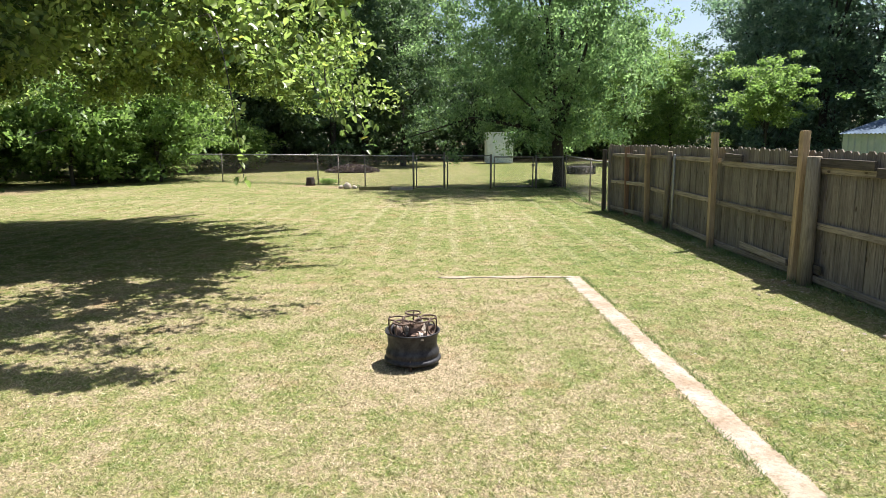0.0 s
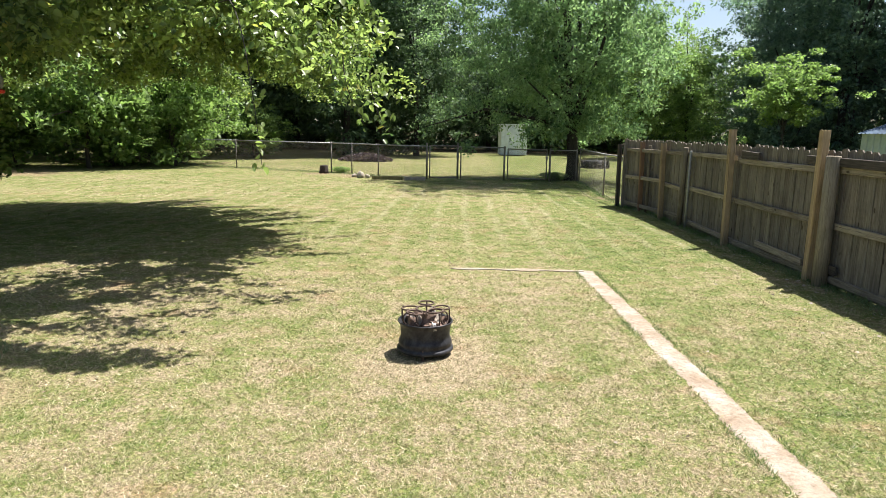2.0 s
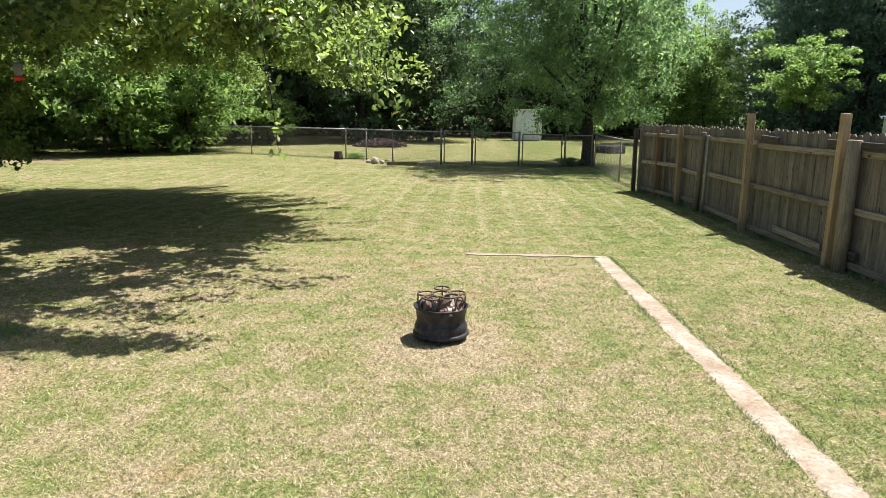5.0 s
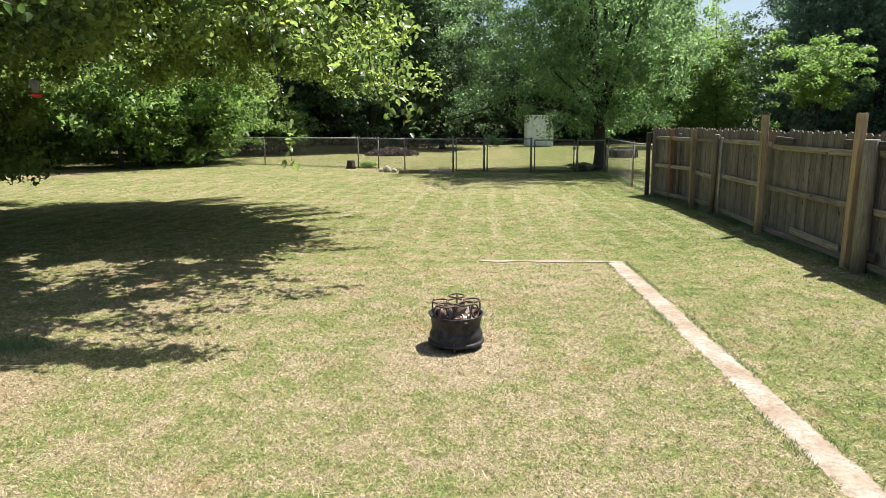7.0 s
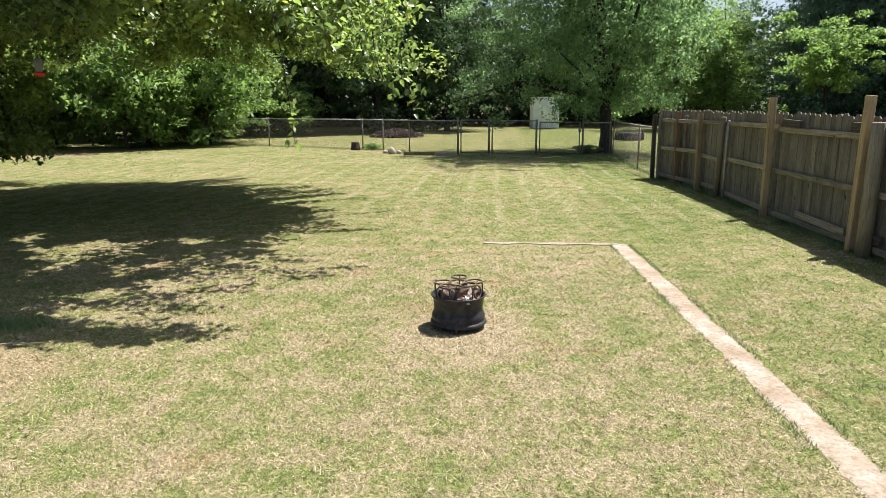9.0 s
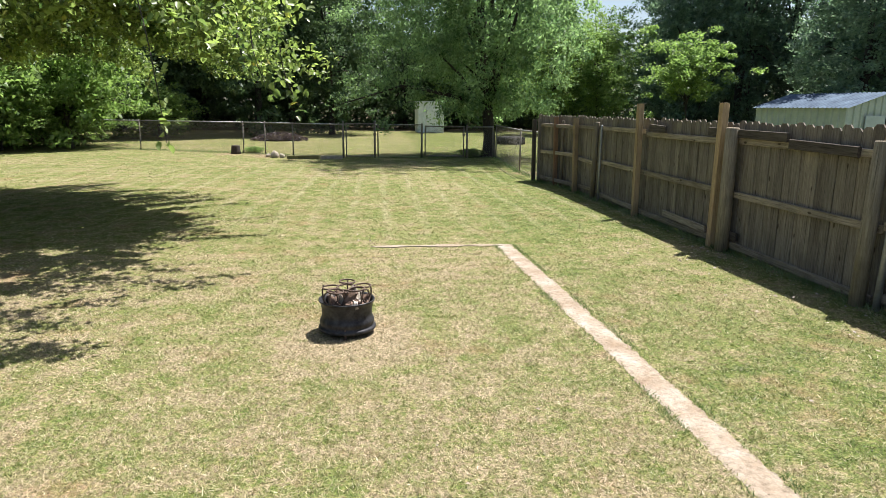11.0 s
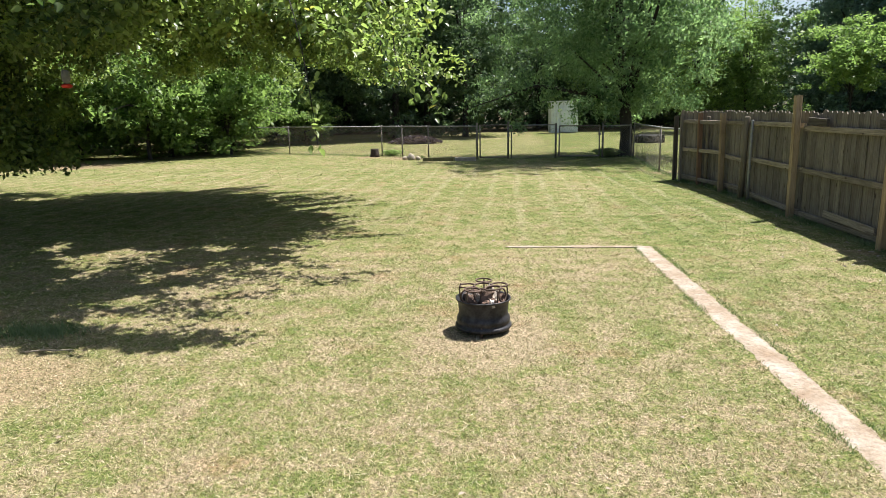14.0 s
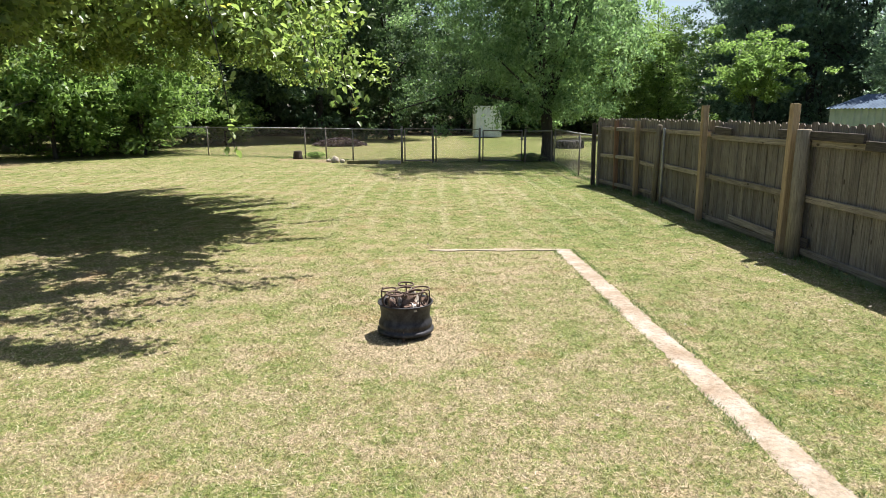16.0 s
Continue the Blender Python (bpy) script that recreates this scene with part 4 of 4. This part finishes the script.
    part("leaves", leaf_mesh("leaves", lp, rng_.uniform(0.05, 0.085, n), LEAF_MULBERRY, rng_, 0.2, 0.7, 0.62, True), LEAF_MULBERRY, twig)


mulberry()

elm = make_tree("elm_tree", "tall fine-leaved elm tree behind the chain-link gate", "tree", pose(4.62, 26.6, 0), 31,
                11, 6.1, (4.4, 4.2, 5.3), 0.27, 880, 80, 0.14, LEAF_ELM, 0.5, 0.30, 0.5, 0.2, 0.7, squash=0.85, flat=0.2, low=-0.80, lumps=0.5, shift=(-0.45, 0))
rng = np.random.default_rng(32)
low = np.stack([rng.normal(size=90) * 0.95 - 0.2, rng.normal(size=90) * 0.95, rng.uniform(1.75, 4.2, 90)], 1)
low = clumps_to_leaves(low, rng.uniform(0.3, 0.6, 90), 90, rng, 0.9)
part("low_crown", leaf_mesh("low_crown", low, rng.uniform(0.09, 0.17, len(low)), LEAF_ELM, rng, 0.2, 0.7, 0.5), LEAF_ELM, elm)


def wood():
    """The wood that closes the view behind the fences."""
    g = "trees of the wood"
    oak = make_tree("oak_tree", "tall dense green woodland tree", "tree", pose(-9.5, 63, 0), 41, 15, 8.2, (5.2, 5.0, 7.2), 0.25, 400, 50, 0.34, LEAF_WOOD, 1.0, 0.55, squash=0.5, flat=0.4, lumps=0.5, group=g)
    ash = make_tree("ash_tree", "tall woodland tree with bright sunlit leaves", "tree", pose(11, 60, 0), 42, 14, 7.0, (4.2, 4.2, 5.8), 0.2, 400, 56, 0.27, LEAF_BRIGHT, 0.9, 0.42, squash=0.6, flat=0.3, lumps=0.6, group=g)
    cedar = make_tree("cedar_tree", "tall dark evergreen cedar tree", "tree", pose(24, 50, 0), 43, 15, 7.4, (4.0, 4.0, 7.6), 0.25, 420, 72, 0.29, LEAF_CEDAR, 1.1, 0.62, slim=0.42, flat=0.35, squash=0.5, lumps=0.5, group=g)
    make_tree("ash_tree", "small woodland tree with bright sunlit leaves", "tree", pose(18.5, 38.5, 0), 48, 6.5, 4.35, (2.6, 2.2, 1.8), 0.045, 130, 75, 0.2, LEAF_BRIGHT, 0.6, 0.2, squash=0.5, flat=0.4, lumps=0.75, group=g)
    rr = random.Random(8)

    def place(src, x, y, s=1.0, sz=1.0):
        copy_thing(src, pose(x, y, 0, 0, 0, rr.uniform(0, 360)) @ Matrix.Diagonal((s, s, s * sz, 1)))
    for x, y, s, sz in ((-8, 48, 1.0, 1.1), (-3.0, 49, 0.8, 1.1), (-13.5, 44.5, 0.95, 1.1), (-19, 41, 1.0, 1.0), (-6.8, 57, 1.1, 1.1), (-26, 42, 1.1, 1.1), (-33, 36, 1.1, 1.0), (-15, 62, 1.2, 1.1), (-24, 56, 1.2, 1.1), (16, 76, 0.85, 0.8), (23, 72, 0.8, 0.75),
                        (3, 64, 0.9, 0.85), (8, 68, 0.85, 0.8),  (-6, 70, 1.3, 1.2), (-18, 72, 1.4, 1.1)):
        place(oak, x, y, s, sz)
    for x, y, s, sz in ((16, 66, 0.85, 0.85), (20.5, 64, 0.75, 0.8), (13, 72, 0.9, 0.9), (13.5, 50, 0.75, 1.0), (17.3, 51, 0.7, 1.0), (-15.8, 30.2, 0.58, 0.55), (-19.5, 27.5, 0.62, 0.6), (-14.2, 33.8, 0.55, 0.55), (-23, 24.5, 0.7, 0.65), (-27, 32, 0.75, 0.65)):
        place(ash, x, y, s, sz)
    for x, y, s, sz in ((26, 46, 1.1, 1.1), (31, 48, 1.2, 1.15), (35, 42, 1.2, 1.1), (28, 56, 1.2, 1.2), (24.6, 31.8, 0.85, 0.9), (29.5, 33, 1.0, 1.0), (40, 46, 1.3, 1.2), (36, 29, 0.9, 0.9)):
        place(cedar, x, y, s, sz)
    shrub = make_tree("shrub", "leafy sunlit shrub at the edge of the wood", "shrub", pose(-17, 33, 0), 44, 3.2, 1.9, (2.2, 2.0, 1.9), 0.07, 150, 60, 0.19, LEAF_BRIGHT, 0.6, 0.3, group="shrubs at the wood's edge", low=-0.9)
    for x, y, s, sz in ((-20.5, 35, 1.5, 1.2), (-16.5, 37.5, 1.2, 1.0), (-22, 31, 1.5, 1.3), (-19.5, 29, 1.1, 1.1), (-24, 27, 1.6, 1.3), (-21, 24.5, 1.3, 1.2), (-13.4, 31.4, 1.25, 1.25), (-15.8, 28.4, 1.3, 1.3), (-12.5, 41, 1.0, 0.9), (-26, 22, 1.6, 1.3), (3.95, 26.6, 0.30, 0.30), (-4.95, 28.75, 0.22, 0.34)):
        place(shrub, x, y, s, sz)
    # undergrowth that closes the wood near the ground
    rng_ = np.random.default_rng(9)
    n = 60000
    u = rng_.random(n)
    xs = -55 + 115 * u
    ys = np.where(xs < -12, 63 + (xs + 12) * 0.62, np.where(xs < 14, 64.0, 64 - (xs - 14) * 0.72)) + rng_.normal(size=n) * 1.2 + 2
    zs = 7.0 * rng_.random(n) ** 1.2 + 0.1
    back = rng_.random(n) < 0.45
    ys, zs = np.where(back, ys + 12, ys), np.where(back, 10.0 * rng_.random(n), zs)
    size = rng_.uniform(0.3, 0.7, n) * np.where(back, 1.6, 1.0)
    tagged(new("undergrowth", leaf_mesh("undergrowth", np.stack([xs, ys, zs], 1), size, LEAF_WOOD, rng_)), "dark tangled undergrowth of the wood", "undergrowth", kind="stuff")


wood()


# ---- bird feeder ----
def feeder():
    f = thing("hummingbird_feeder", "red and clear hummingbird feeder hanging from a branch", "bird feeder", pose(-5.45, 8.2, 2.25) @ Matrix.Scale(0.86, 4))
    part("base", Build().lathe([(0.0, 0.0), (0.05, 0.0), (0.072, 0.02), (0.072, 0.045), (0.04, 0.06), (0.0, 0.06)], 20), RED, f, "red plastic base", smooth=True)
    part("bottle", Build().lathe([(0.03, 0.06), (0.05, 0.09), (0.062, 0.16), (0.06, 0.23), (0.03, 0.26), (0.0, 0.265)], 20), mat_plain("cloudy_plastic", (0.13, 0.13, 0.12), (0.24, 0.24, 0.22), 5, 0.2), f, "cloudy bottle", smooth=True)
    part("hanger", Build().tube([(0, 0, 0.26), (0.004, 0, 0.5), (0, 0.005, 0.9)], 0.003, 5), IRON, f)


feeder()


# ---- weeds, fallen leaves ----
def tufts(name, roots, height, width, mat, label, rng_):
    """Single upright blades at the given roots, joined."""
    n = len(roots)
    x, y = roots[:, 0], roots[:, 1]
    t = rng_.uniform(0, 6.28, n)
    w = width * rng_.uniform(0.6, 1.3, n)
    lean = rng_.normal(size=(n, 2)) * height * 0.45
    v = np.zeros((n, 3, 3))
    v[:, 0] = np.stack([x - 0.5 * w * np.cos(t), y - 0.5 * w * np.sin(t), 0 * x], 1)
    v[:, 1] = np.stack([x + 0.5 * w * np.cos(t), y + 0.5 * w * np.sin(t), 0 * x], 1)
    v[:, 2] = np.stack([x + lean[:, 0], y + lean[:, 1], height * rng_.uniform(0.4, 1.2, n)], 1)
    me = bpy.data.meshes.new(name)
    me.from_pydata(v.reshape(-1, 3).tolist(), [], np.arange(3 * n).reshape(-1, 3).tolist())
    me.materials.append(mat)
    me.update()
    return tagged(new(name, me), label, "grass", kind="stuff")


rng = np.random.default_rng(15)
WEED = mat_leaf("weed_blade", (0.06, 0.11, 0.02), (0.13, 0.21, 0.035), (0.26, 0.30, 0.09), None, 0.3)
yy = rng.uniform(2, 17.6, 7000)
xx = np.array([fence_x(v) for v in yy]) - 0.03 - np.abs(rng.normal(size=7000)) * 0.10
tufts("fence_weeds", np.stack([xx, yy], 1), 0.075, 0.009, WEED, "taller green grass along the foot of the board fence", rng)
yy = rng.uniform(2, STRIP_END, 4200)
side_ = np.where(rng.random(4200) < 0.5, -1, 1)
thick = np.sin(yy * 5.1) + np.sin(yy * 2.3 + side_) + 0.8 * rng.normal(size=4200) > 0.6
xx = strip_x(yy) + side_ * (STRIP_W / 2 + 0.02 + rng.normal(size=4200) * 0.022)
tufts("edging_weeds", np.stack([xx, yy], 1)[thick], 0.03, 0.008, WEED, "green grass creeping over the edges of the concrete strip", rng)
roots = []
for line in (CHAIN, GATES, SIDE):
    for (x0, y0), (x1, y1) in zip(line, line[1:]):
        m = int(150 * math.hypot(x1 - x0, y1 - y0))
        u = rng.random(m)
        roots.append(np.stack([x0 + (x1 - x0) * u + rng.normal(size=m) * 0.08, y0 + (y1 - y0) * u + rng.normal(size=m) * 0.08], 1))
tufts("chain_fence_weeds", np.concatenate(roots), 0.08, 0.015, WEED, "unmown grass under the chain-link fence", rng)
roots = np.stack([-4.1 + rng.normal(size=900) * 0.20, 5.38 + rng.normal(size=900) * 0.09], 1)
tufts("weed_patch", roots, 0.07, 0.012, WEED, "dark green weeds in a thin patch of the lawn", rng)
b = Build().tube([(-3.83, 4.87, 0.02), (-3.70, 4.90, 0.028), (-3.58, 4.915, 0.022), (-3.46, 4.95, 0.018)], [0.006, 0.007, 0.006, 0.003], 7)
tagged(part("stick", b, mat_bark("pale_dry_bark", (0.30, 0.24, 0.17), (0.50, 0.42, 0.31)), smooth=True), "thin pale dry stick lying on the lawn", "stick")
n = 175
pts = np.stack([rng.uniform(-6, 4.9, n), rng.uniform(3, 14, n), rng.uniform(0.02, 0.045, n)], 1)
pts[:110, 0] = 4.75 - np.abs(rng.normal(size=110)) * 0.45
FALLEN = mat_leaf("fallen_leaf", (0.18, 0.13, 0.05), (0.34, 0.28, 0.10), (0.50, 0.44, 0.24), None, 0.2)
tagged(new("fallen_leaves", leaf_mesh("fallen_leaves", pts, rng.uniform(0.025, 0.055, n), FALLEN, rng, 0.9, 0.0, 0.6)), "scattered pale dry leaves lying on the lawn", "leaves", kind="stuff")
